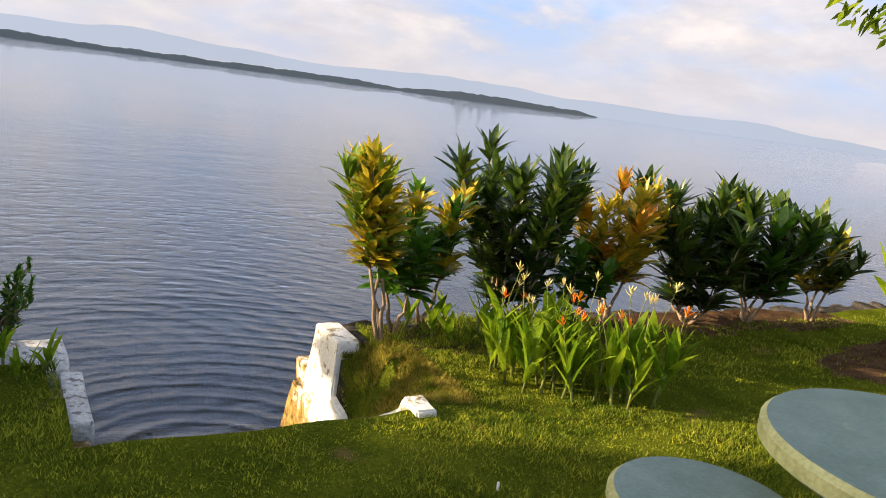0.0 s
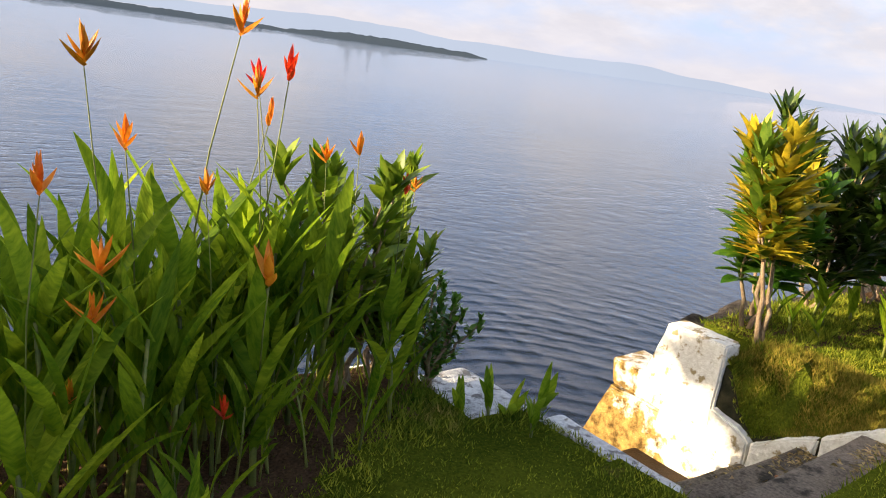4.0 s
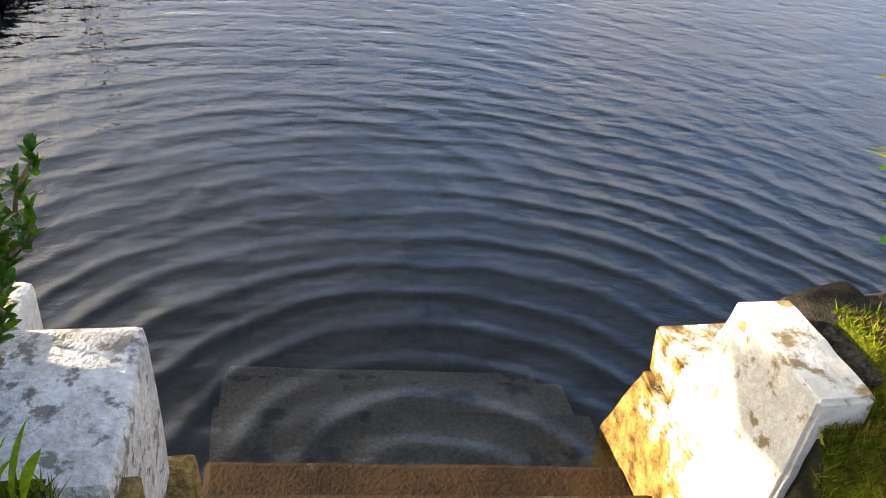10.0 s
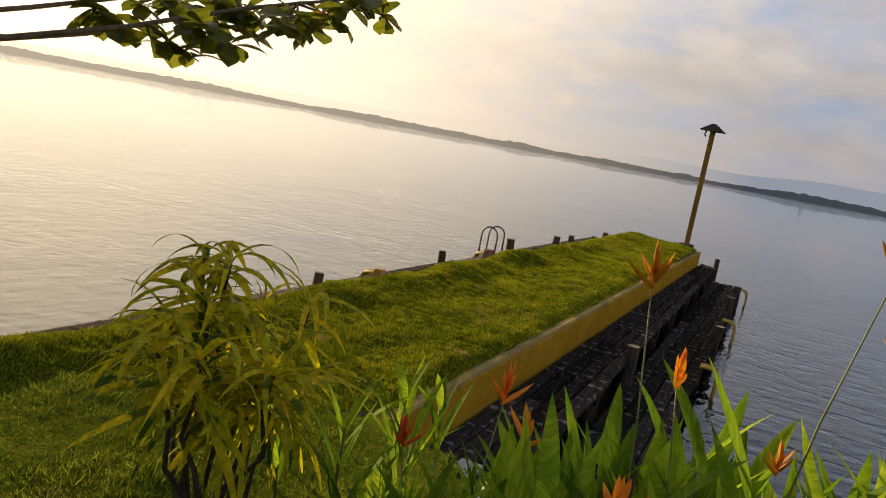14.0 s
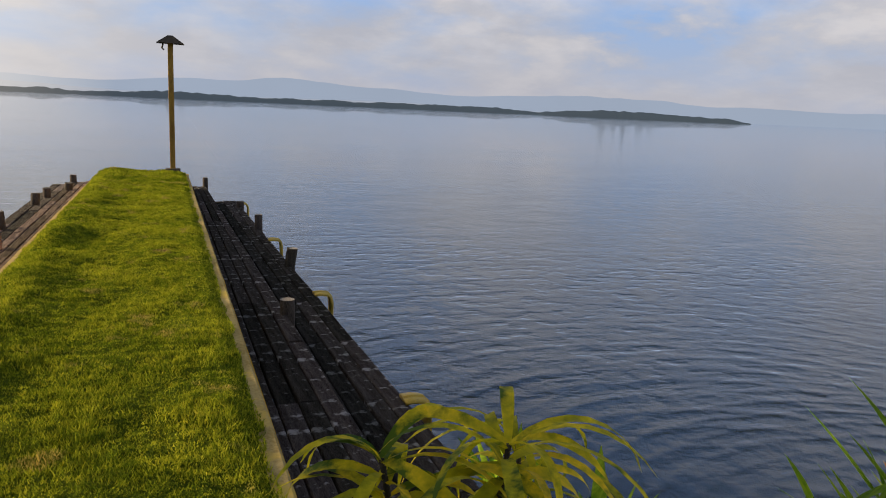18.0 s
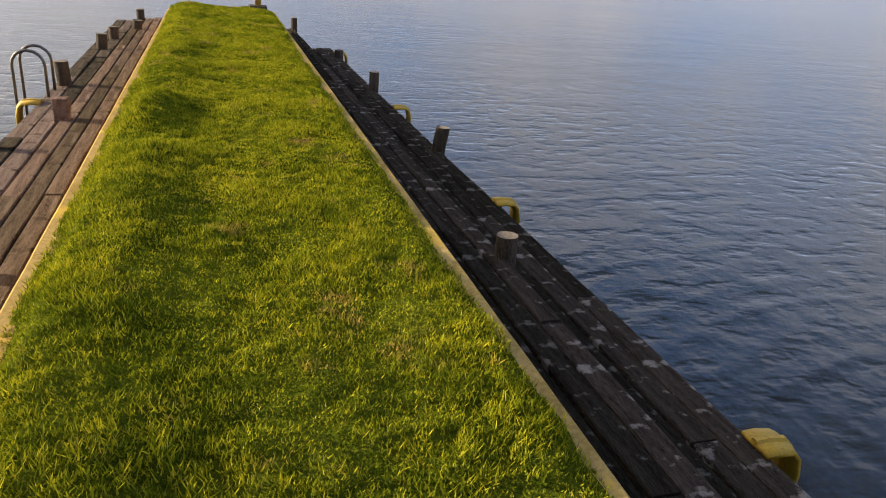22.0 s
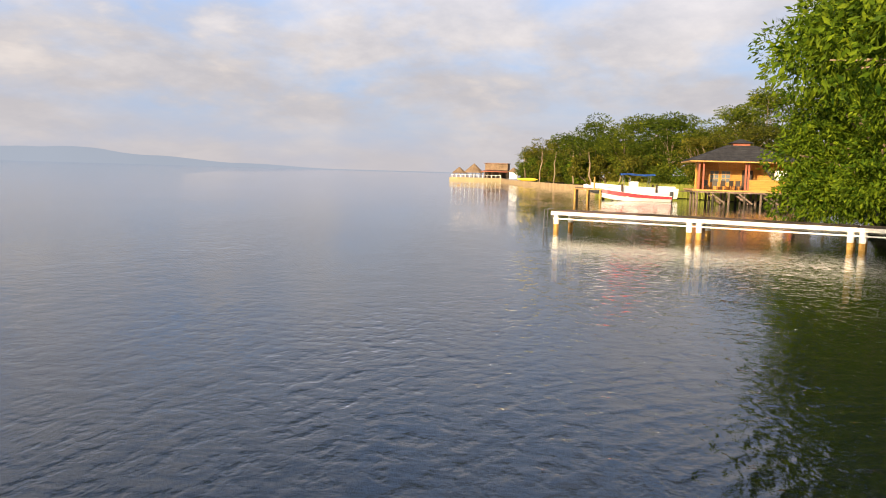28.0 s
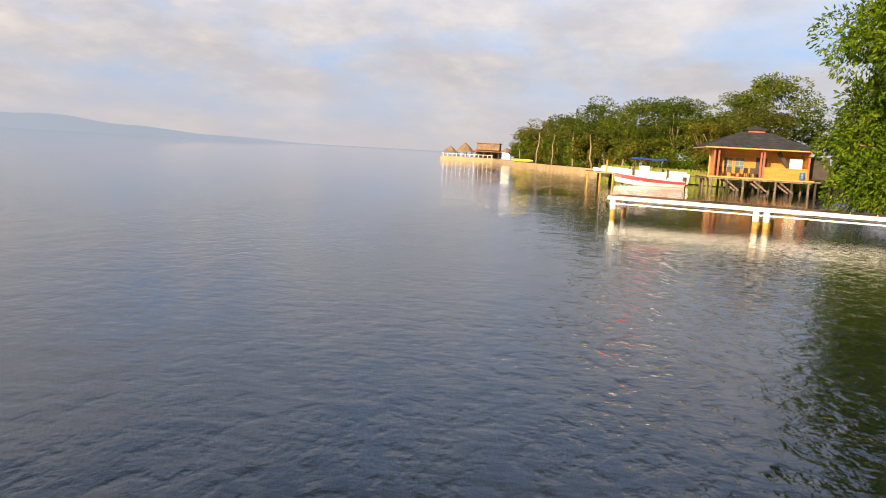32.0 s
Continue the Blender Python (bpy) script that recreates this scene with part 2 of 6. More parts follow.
l.new(stain_at.outputs["Object"], rust_noise.inputs["Vector"])
l.new(rust_noise.outputs[0], rust_ramp.inputs[0])
l.new(rust_ramp.outputs[0], rust.inputs[0])
l.new(rust.outputs[2], wet_mix.inputs[7])
l.new(n["Principled BSDF"].inputs["Base Color"].links[0].from_socket, wet_mix.inputs[6])
l.new(wet_ramp.outputs[0], wet_mix.inputs[0])
l.new(wet_mix.outputs[2], n["Principled BSDF"].inputs["Base Color"])
STAINED = material("stained wall", (0.12, 0.078, 0.028), (0.38, 0.27, 0.11), 6, 40, 0.9, 0.9, depth=0.03, spots=(0.66, 0.62, 0.52), spot_scale=7.0, spot_cut=0.56)
WETSTEP = material("wet brown step", (0.015, 0.010, 0.006), (0.045, 0.027, 0.013), 4, 60, 0.72, 0.6, depth=0.012, spots=(0.05, 0.045, 0.03), spot_scale=4.5, spot_cut=0.6)
STRAW = material("dry straw", (0.30, 0.22, 0.10), (0.55, 0.44, 0.24), 3, 20, 0.9, 0, island=0.3)
CONCRETE = material("step concrete", (0.105, 0.088, 0.07), (0.28, 0.235, 0.185), 3, 60, 0.92, 0.8, depth=0.014, vary=0.3, spots=(0.06, 0.055, 0.045), spot_scale=5.0, spot_cut=0.57)
DARKSTONE = material("dark stone", (0.035, 0.032, 0.03), (0.14, 0.125, 0.11), 7, 50, 0.9, 1.0, depth=0.03, vary=0.3)
LAMPWOOD = material("lamp post paint", (0.17, 0.09, 0.02), (0.36, 0.21, 0.04), 3, 40, 0.75, 0.4, stretch=(2, 2, 0.5))
OCHRE = material("ochre paint", (0.36, 0.185, 0.014), (0.52, 0.29, 0.03), 3, 40, 0.92, 0.4, spots=(0.30, 0.20, 0.08), spot_scale=4, spot_cut=0.63)
CURBTOP = material("curb top", (0.26, 0.18, 0.06), (0.42, 0.31, 0.13), 5, 60, 0.92, 0.5, spots=(0.50, 0.34, 0.08), spot_scale=2.2, spot_cut=0.55)
OLDWOOD = material("black weathered board", (0.014, 0.011, 0.009), (0.078, 0.066, 0.055), 3, 40, 0.92, 1.0, stretch=(7, 0.6, 3), vary=0.5, depth=0.014, spots=(0.21, 0.195, 0.18), spot_scale=7.0, spot_cut=0.565, even=True)
BROWNWOOD = material("brown weathered board", (0.055, 0.040, 0.030), (0.26, 0.195, 0.15), 3, 40, 0.92, 1.0, stretch=(7, 0.6, 3), vary=0.45, depth=0.014, spots=(0.055, 0.04, 0.03), spot_scale=3.2, spot_cut=0.58, even=True)
GREYWOOD = material("grey brown board", (0.055, 0.043, 0.034), (0.20, 0.165, 0.135), 3, 40, 0.92, 1.0, stretch=(7, 0.6, 3), vary=0.5, depth=0.014, spots=(0.04, 0.032, 0.026), spot_scale=3.2, spot_cut=0.55, even=True)
PALEBOARD = material("pale board", (0.38, 0.37, 0.35), (0.60, 0.59, 0.56), 4, 40, 0.75, 0.6, stretch=(6, 1, 3), spots=(0.12, 0.11, 0.10), spot_scale=6, spot_cut=0.62)
POSTWOOD = material("dark post", (0.022, 0.018, 0.014), (0.10, 0.08, 0.06), 6, 50, 0.85, 0.9, stretch=(3, 3, 0.7), vary=0.4)
POSTTOP = material("post top", (0.13, 0.11, 0.09), (0.28, 0.25, 0.21), 9, 60, 0.9, 0.6)
YELLOW = material("yellow paint", (0.34, 0.21, 0.015), (0.55, 0.36, 0.03), 5, 60, 0.6, 0.5, spots=(0.25, 0.16, 0.04), spot_scale=7, spot_cut=0.62)
METAL = material("dull steel", (0.10, 0.10, 0.10), (0.22, 0.21, 0.20), 12, 80, 0.45, 0.2, metal=0.8)
LAMPHOOD = material("lamp hood", (0.035, 0.028, 0.022), (0.09, 0.07, 0.05), 8, 60, 0.7, 0.4)
GREENTABLE = material("green painted concrete", (0.105, 0.165, 0.14), (0.20, 0.28, 0.245), 4, 50, 0.6, 0.4, spots=(0.36, 0.40, 0.20), spot_scale=3, spot_cut=0.6)
TABLERIM = material("table rim", (0.30, 0.30, 0.13), (0.48, 0.50, 0.26), 5, 50, 0.75, 0.4)
HELI = material("heliconia leaf", (0.085, 0.18, 0.008), (0.29, 0.40, 0.024), 3, 25, 0.66, 0.25, stretch=(0.6, 4, 1), vary=0.4, glow=0.55)
STALK = material("stalk", (0.08, 0.12, 0.02), (0.20, 0.21, 0.05), 5, 40, 0.6, 0.2, vary=0.3)
DRYSTALK = material("dry stalk", (0.16, 0.10, 0.04), (0.30, 0.22, 0.09), 5, 40, 0.8, 0.3, vary=0.3)
RED = material("red bract", (0.55, 0.035, 0.012), (0.80, 0.11, 0.02), 12, 60, 0.45, 0.1, vary=0.25, glow=0.35)
ORANGE = material("orange bract", (0.70, 0.17, 0.01), (0.85, 0.36, 0.03), 12, 60, 0.45, 0.1, vary=0.25, glow=0.35)
PALEBUD = material("pale bract", (0.60, 0.50, 0.16), (0.80, 0.74, 0.42), 12, 60, 0.5, 0.1, vary=0.2, glow=0.35)
GOLDLEAF = material("golden croton leaf", (0.34, 0.27, 0.020), (0.70, 0.50, 0.035), 3, 22, 0.38, 0.2, island=0.35, glow=0.35, spots=(0.13, 0.19, 0.015), spot_scale=7, spot_cut=0.53)
RUSTLEAF = material("orange croton leaf", (0.42, 0.16, 0.012), (0.68, 0.34, 0.03), 3, 22, 0.38, 0.2, island=0.35, glow=0.35, spots=(0.34, 0.27, 0.02), spot_scale=7, spot_cut=0.55)
DARKLEAF = material("dark croton leaf", (0.016, 0.05, 0.007), (0.085, 0.135, 0.016), 3, 22, 0.35, 0.2, island=0.4, glow=0.25, spots=(0.28, 0.25, 0.02), spot_scale=5, spot_cut=0.61)
LEAFY = material("bright shrub leaf", (0.09, 0.19, 0.010), (0.30, 0.38, 0.03), 3, 22, 0.5, 0.2, island=0.35, glow=0.45)
BROADLEAF = material("broad green leaf", (0.03, 0.11, 0.008), (0.13, 0.27, 0.02), 3, 22, 0.38, 0.2, island=0.35, glow=0.4)
WEEPLEAF = material("narrow croton leaf", (0.26, 0.27, 0.012), (0.80, 0.62, 0.02), 6, 30, 0.68, 0.2, island=0.4, glow=0.45, spots=(0.07, 0.12, 0.012), spot_scale=6, spot_cut=0.52)
ALMOND = material("almond leaf", (0.06, 0.09, 0.01), (0.26, 0.26, 0.02), 4, 22, 0.45, 0.2, island=0.4, glow=0.55, spots=(0.25, 0.09, 0.015), spot_scale=4, spot_cut=0.63)
BARK = material("pale bark", (0.16, 0.11, 0.07), (0.34, 0.26, 0.18), 8, 50, 0.9, 0.7, stretch=(3, 3, 1), vary=0.2)
TREELEAF = material("tree leaf", (0.016, 0.038, 0.004), (0.105, 0.135, 0.011), 0.5, 4, 0.75, 0, island=0.45, vary=0.3, glow=0.28)
TREELEAF_B = material("olive tree leaf", (0.028, 0.042, 0.005), (0.155, 0.145, 0.016), 0.5, 4, 0.75, 0, island=0.45, vary=0.3, glow=0.28)
MANGOLEAF = material("mango leaf", (0.014, 0.046, 0.003), (0.125, 0.185, 0.010), 0.6, 5, 0.72, 0, island=0.45, glow=0.3)
REED = material("reed", (0.16, 0.20, 0.03), (0.34, 0.34, 0.08), 0.5, 6, 0.8, 0, island=0.3, glow=0.3)
DOCKWHITE = material("white dock paint", (0.62, 0.60, 0.53), (0.84, 0.82, 0.76), 1.5, 20, 0.6, 0.3, spots=(0.45, 0.33, 0.15), spot_scale=1.6, spot_cut=0.66)
RUSTPILE = material("rusty pile", (0.28, 0.15, 0.04), (0.52, 0.32, 0.10), 4, 25, 0.8, 0.4)
HOUSEWOOD = material("varnished wood wall", (0.34, 0.135, 0.018), (0.54, 0.24, 0.04), 0.8, 8, 0.5, 0.3, stretch=(1, 1, 8))
HOUSETRIM = material("golden timber", (0.36, 0.19, 0.045), (0.52, 0.29, 0.08), 1, 10, 0.6, 0.2)
ROOF = material("dark shingle roof", (0.018, 0.018, 0.02), (0.05, 0.05, 0.055), 1.5, 10, 0.8, 0.6, depth=0.04, vary=0.25)
REDTRIM = material("red brown timber", (0.22, 0.05, 0.025), (0.34, 0.10, 0.05), 2, 12, 0.6, 0.2)
DARKDOOR = material("dark doorway", (0.02, 0.014, 0.01), (0.05, 0.035, 0.025), 2, 12, 0.6, 0.2)
BOATWHITE = material("white hull", (0.72, 0.72, 0.70), (0.86, 0.86, 0.84), 0.8, 10, 0.3, 0.05)
BOATRED = material("red hull stripe", (0.55, 0.03, 0.04), (0.72, 0.06, 0.07), 0.8, 10, 0.35, 0.05)
BLUECANVAS = material("blue canvas", (0.03, 0.10, 0.36), (0.07, 0.20, 0.55), 1.5, 10, 0.7, 0.2)
BLACKPLASTIC = material("black plastic", (0.015, 0.015, 0.016), (0.04, 0.04, 0.042), 3, 20, 0.45, 0.1)
BLUEPLASTIC = material("blue plastic", (0.02, 0.07, 0.20), (0.05, 0.13, 0.30), 3, 20, 0.4, 0.1)
GLASSDARK = material("tinted glass", (0.10, 0.13, 0.15), (0.16, 0.19, 0.21), 3, 20, 0.1, 0)
THATCH = material("thatch", (0.12, 0.085, 0.055), (0.26, 0.18, 0.12), 0.6, 5, 0.95, 0.8, depth=0.1)
REDROOF = material("rusty red roof", (0.16, 0.09, 0.06), (0.28, 0.17, 0.12), 0.5, 4, 0.8, 0.4, depth=0.05)
QUAY = material("yellow quay wall", (0.24, 0.19, 0.11), (0.36, 0.29, 0.17), 0.4, 4, 0.8, 0.4, spots=(0.34, 0.22, 0.10), spot_scale=0.5, spot_cut=0.6)
QUAYBROWN = material("brown quay wall", (0.26, 0.18, 0.10), (0.42, 0.31, 0.18), 0.4, 4, 0.85, 0.4)
YELLOWPLASTIC = material("yellow plastic", (0.70, 0.50, 0.02), (0.80, 0.60, 0.04), 1, 8, 0.5, 0.1)
DRYLEAF = material("dry leaf", (0.20, 0.09, 0.04), (0.38, 0.19, 0.09), 12, 60, 0.8, 0.3, vary=0.4)
CHALK = material("chalk bit", (0.6, 0.6, 0.58), (0.8, 0.8, 0.78), 20, 80, 0.8, 0.2)
FARTREES = material("distant woods", (0.035, 0.055, 0.045), (0.07, 0.09, 0.07), 0.004, 0.05, 1.0, 0)


def painted_haze(name, colour, share, painted_glow=1.0):
    """A far ridge that emits: the glow of the air before it is painted into its colour."""
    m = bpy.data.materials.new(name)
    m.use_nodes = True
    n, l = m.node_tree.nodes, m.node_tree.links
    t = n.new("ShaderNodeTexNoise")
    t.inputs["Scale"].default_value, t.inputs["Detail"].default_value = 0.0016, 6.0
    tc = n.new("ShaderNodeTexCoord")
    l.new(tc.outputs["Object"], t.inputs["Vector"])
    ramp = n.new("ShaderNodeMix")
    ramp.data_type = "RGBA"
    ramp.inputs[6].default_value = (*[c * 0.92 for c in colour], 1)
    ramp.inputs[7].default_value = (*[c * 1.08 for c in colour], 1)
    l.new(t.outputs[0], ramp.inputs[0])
    # painted glow: the colour turns bright and warm towards the sun's azimuth
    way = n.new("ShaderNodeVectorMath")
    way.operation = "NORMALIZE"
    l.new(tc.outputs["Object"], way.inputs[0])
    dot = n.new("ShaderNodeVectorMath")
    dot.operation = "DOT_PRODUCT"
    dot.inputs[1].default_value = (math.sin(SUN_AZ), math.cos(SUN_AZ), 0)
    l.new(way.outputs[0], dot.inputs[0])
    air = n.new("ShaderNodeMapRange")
    air.inputs[1].default_value, air.inputs[2].default_value, air.inputs[4].default_value = 0.45, 1.0, painted_glow
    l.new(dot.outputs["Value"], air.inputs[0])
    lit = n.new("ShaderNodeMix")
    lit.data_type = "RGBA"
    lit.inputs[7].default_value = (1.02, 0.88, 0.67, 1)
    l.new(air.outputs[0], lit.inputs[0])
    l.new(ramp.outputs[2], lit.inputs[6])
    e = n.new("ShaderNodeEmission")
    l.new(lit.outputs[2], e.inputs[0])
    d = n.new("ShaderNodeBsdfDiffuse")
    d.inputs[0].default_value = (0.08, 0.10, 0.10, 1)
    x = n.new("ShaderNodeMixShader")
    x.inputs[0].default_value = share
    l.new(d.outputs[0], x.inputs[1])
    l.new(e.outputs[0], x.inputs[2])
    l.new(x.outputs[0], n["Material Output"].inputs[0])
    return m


# self-lit colours with the distance haze painted in
RIDGE_NEAR = painted_haze("near ridge", (0.225, 0.25, 0.30), 0.95)
RIDGE_FAR = painted_haze("far ridge", (0.195, 0.235, 0.30), 1.0)
FARWOODS = painted_haze("far wooded spit", (0.036, 0.048, 0.062), 0.85, 0.4)


def water_material():
    m = bpy.data.materials.new("lake water")
    m.use_nodes = True
    n, l = m.node_tree.nodes, m.node_tree.links
    n.remove(n["Principled BSDF"])
    tc = n.new("ShaderNodeTexCoord")

    def noise(scale, stretch, detail=3.0, turn=0.0):
        mp = n.new("ShaderNodeMapping")
        mp.inputs["Scale"].default_value, mp.inputs["Rotation"].default_value = stretch, (0, 0, turn)
        l.new(tc.outputs["Object"], mp.inputs[0])
        t = n.new("ShaderNodeTexNoise")
        t.inputs["Scale"].default_value, t.inputs["Detail"].default_value = scale, detail
        l.new(mp.outputs[0], t.inputs["Vector"])
        return t.outputs[0]

    def calc(op, a, b):
        x = n.new("ShaderNodeMath")
        x.operation = op
        for i, v in enumerate((a, b)):
            if isinstance(v, (int, float)):
                x.inputs[i].default_value = v
            else:
                l.new(v, x.inputs[i])
        return x.outputs[0]

    def rings(cx, cy, length, reach, seed):
        mp = n.new("ShaderNodeMapping")
        mp.inputs["Location"].default_value = (-cx, -cy, 0)
        l.new(tc.outputs["Object"], mp.inputs[0])
        w = n.new("ShaderNodeTexWave")
        w.wave_type, w.rings_direction = "RINGS", "Z"
        w.inputs["Scale"].default_value = 0.314 / length
        w.inputs["Distortion"].default_value, w.inputs["Detail"].default_value, w.inputs["Detail Scale"].default_value = 4.2, 3.0, 0.7
        w.inputs["Phase Offset"].default_value = seed
        l.new(mp.outputs[0], w.inputs["Vector"])
        far = n.new("ShaderNodeVectorMath")
        far.operation = "LENGTH"
        l.new(mp.outputs[0], far.inputs[0])
        fade = n.new("ShaderNodeMapRange")
        fade.inputs[1].default_value, fade.inputs[2].default_value, fade.inputs[3].default_value, fade.inputs[4].default_value = 0.3, reach, 1.0, 0.0
        l.new(far.outputs["Value"], fade.inputs[0])
        return calc("MULTIPLY", calc("POWER", w.outputs["Fac"], 2.4), fade.outputs[0])

    swell = noise(0.55, (1.0, 1.8, 1), 2.0, 0.35)
    chop = noise(2.2, (1.25, 1.9, 1), 3.0, 0.12)
    cross = noise(1.9, (2.2, 0.9, 1), 3.0, 0.3)
    patch = noise(0.05, (1, 2.5, 1), 2.0)
    calm = n.new("ShaderNodeMapRange")
    calm.inputs[1].default_value, calm.inputs[2].default_value, calm.inputs[3].default_value, calm.inputs[4].default_value = 0.42, 0.58, 0.25, 1.0
    l.new(patch, calm.inputs[0])
    gust = n.new("ShaderNodeMapRange")
    gust.inputs[1].default_value, gust.inputs[2].default_value, gust.inputs[3].default_value, gust.inputs[4].default_value = 0.38, 0.60, 0.35, 1.0
    l.new(noise(0.28, (1, 2.0, 1), 2.0, 0.3), gust.inputs[0])
    h = calc("ADD", calc("MULTIPLY", swell, 0.50), calc("MULTIPLY", calc("MULTIPLY", calc("ADD", chop, calc("MULTIPLY", calc("ABSOLUTE", calc("SUBTRACT", chop, 0.5), 0.0), -0.9)), 0.58), calm.outputs[0]))
    h = calc("ADD", h, calc("MULTIPLY", cross, 0.20))
    fine = noise(6.5, (1.0, 1.5, 1), 2.0, 0.25)
    h = calc("ADD", h, calc("MULTIPLY", calc("MULTIPLY", fine, gust.outputs[0]), 0.12))
    h = calc("ADD", h, calc("MULTIPLY", calc("MULTIPLY", rings(5.9, -0.5, 0.26, 7.0, 0.0), gust.outputs[0]), 0.19))
    h = calc("ADD", h, calc("MULTIPLY", calc("MULTIPLY", rings(5.2, 1.6, 0.38, 11.0, 2.0), gust.outputs[0]), 0.13))
    off = n.new("ShaderNodeVectorMath")
    off.operation = "DISTANCE"
    off.inputs[1].default_value = (3.0, 2.0, 0)
    l.new(tc.outputs["Object"], off.inputs[0])
    fade = n.new("ShaderNodeMapRange")
    fade.inputs[1].default_value, fade.inputs[2].default_value, fade.inputs[3].default_value, fade.inputs[4].default_value = 4.0, 30.0, 1.0, 0.34
    l.new(off.outputs["Value"], fade.inputs[0])
    h = calc("MULTIPLY", h, fade.outputs[0])
    bp = n.new("ShaderNodeBump")
    bp.inputs["Strength"].default_value, bp.inputs["Distance"].default_value = 1.0, 0.07
    l.new(h, bp.inputs["Height"])
    gl = n.new("ShaderNodeBsdfGlossy")
    gl.inputs["Roughness"].default_value = 0.015
    gl.inputs["Color"].default_value = (0.95, 0.97, 1.0, 1)
    l.new(bp.outputs[0], gl.inputs["Normal"])
    tr = n.new("ShaderNodeBsdfTransparent")
    tr.inputs[0].default_value = (0.66, 0.66, 0.56, 1)
    silt = n.new("ShaderNodeBsdfDiffuse")
    silt.inputs[0].default_value = (0.011, 0.022, 0.034, 1)
    body = n.new("ShaderNodeMixShader")
    deep = n.new("ShaderNodeMapRange")
    deep.inputs[1].default_value, deep.inputs[2].default_value, deep.inputs[3].default_value, deep.inputs[4].default_value = 3.0, 5.0, 0.02, 0.25
    steps = n.new("ShaderNodeVectorMath")
    steps.operation = "DISTANCE"
    steps.inputs[1].default_value = (5.9, -2.3, 0)
    l.new(tc.outputs["Object"], steps.inputs[0])
    l.new(steps.outputs["Value"], deep.inputs[0])
    l.new(deep.outputs[0], body.inputs[0])
    l.new(tr.outputs[0], body.inputs[1])
    l.new(silt.outputs[0], body.inputs[2])
    fr = n.new("ShaderNodeFresnel")
    fr.inputs["IOR"].default_value = 1.40
    l.new(bp.outputs[0], fr.inputs["Normal"])
    ms = n.new("ShaderNodeMixShader")
    l.new(fr.outputs[0], ms.inputs[0])
    l.new(body.outputs[0], ms.inputs[1])
    l.new(gl.outputs[0], ms.inputs[2])
    l.new(ms.outputs[0], n["Material Output"].inputs[0])
    return m


WATER = water_material()


# ---- helpers for building ----
rnd = random.Random(7)


def link_mesh(name, verts, faces, mats, parent=None, label="", smooth=False, slots=None):
    me = bpy.data.meshes.new(name)
    me.from_pydata([tuple(v) for v in verts], [], [tuple(f) for f in faces])
    for m in mats if isinstance(mats, (list, tuple)) else (mats,):
        me.materials.append(m)
    if slots is not None:
        me.polygons.foreach_set("material_index", slots)
    if smooth:
        me.polygons.foreach_set("use_smooth", [True] * len(me.polygons))
    me.update()
    ob = new(name, me)
    if parent:
        ob.parent = parent
    return tagged(ob, label)


def part(name, bm, mat, parent=None, label="", smooth=False):
    """Links a bmesh as one mesh object under a thing or a part."""
    me = bpy.data.meshes.new(name)
    bm.to_mesh(me)
    bm.free()
    me.materials.append(mat)
    if smooth:
        me.polygons.foreach_set("use_smooth", [True] * len(me.polygons))
    ob = new(name, me)
    if parent:
        ob.parent = parent
    return tagged(ob, label)


def thing(name, at, label, category, group="", kind="", rz=0.0):
    ob = new(name)
    ob.empty_display_size = 0.1
    ob.matrix_basis = pose(*at, 0, 0, rz)
    return tagged(ob, label, category, group, kind)


def box_bm(x0, x1, y0, y1, z0, z1, bevel=0.0, wobble=0.0, cuts=0, seed=1, bm=None):
    bm = bm or bmesh.new()
    made = bmesh.ops.create_cube(bm, size=1)["verts"]
    for v in made:
        v.co = Vector(((x0 + x1) / 2 + v.co.x * (x1 - x0), (y0 + y1) / 2 + v.co.y * (y1 - y0), (z0 + z1) / 2 + v.co.z * (z1 - z0)))
    edges = list({e for v in made for e in v.link_edges})
    if bevel:
        bmesh.ops.bevel(bm, geom=edges, offset=bevel, segments=2, affect="EDGES", profile=0.6)
    if cuts:
        bmesh.ops.subdivide_edges(bm, edges=bm.edges[:], cuts=cuts, use_grid_fill=True)
    if wobble:
        for v in bm.verts:
            d = noise.noise_vector(v.co * 3.1 + Vector((seed * 7.3, 0, 0)))
            v.co += d * wobble
    return bm


def tube_bm(points, radii, sides=8, bm=None, flat_end=True):
    """A tapered tube along points."""
    bm = bm or bmesh.new()
    rings, n, a = [], len(points), None
    for i, p in enumerate(points):
        p = Vector(p)
        d = (Vector(points[min(i + 1, n - 1)]) - Vector(points[max(i - 1, 0)])).normalized()
        if a is None:
            a = d.cross(Vector((0, 0, 1)) if abs(d.z) < 0.9 else Vector((0, 1, 0))).normalized()
        else:
            a = (a - d * a.dot(d)).normalized()
        b = d.cross(a)
        r = radii[i] if isinstance(radii, (list, tuple)) else radii
        rings.append([bm.verts.new(p + a * (r * math.cos(t)) + b * (r * math.sin(t))) for t in (2 * math.pi * k / sides for k in range(sides))])
    for r0, r1 in zip(rings, rings[1:]):
        for k in range(sides):
            bm.faces.new((r0[k], r0[(k + 1) % sides], r1[(k + 1) % sides], r1[k]))
    if flat_end:
        bm.faces.new(rings[0][::-1])
        bm.faces.new(rings[-1])
    return bm


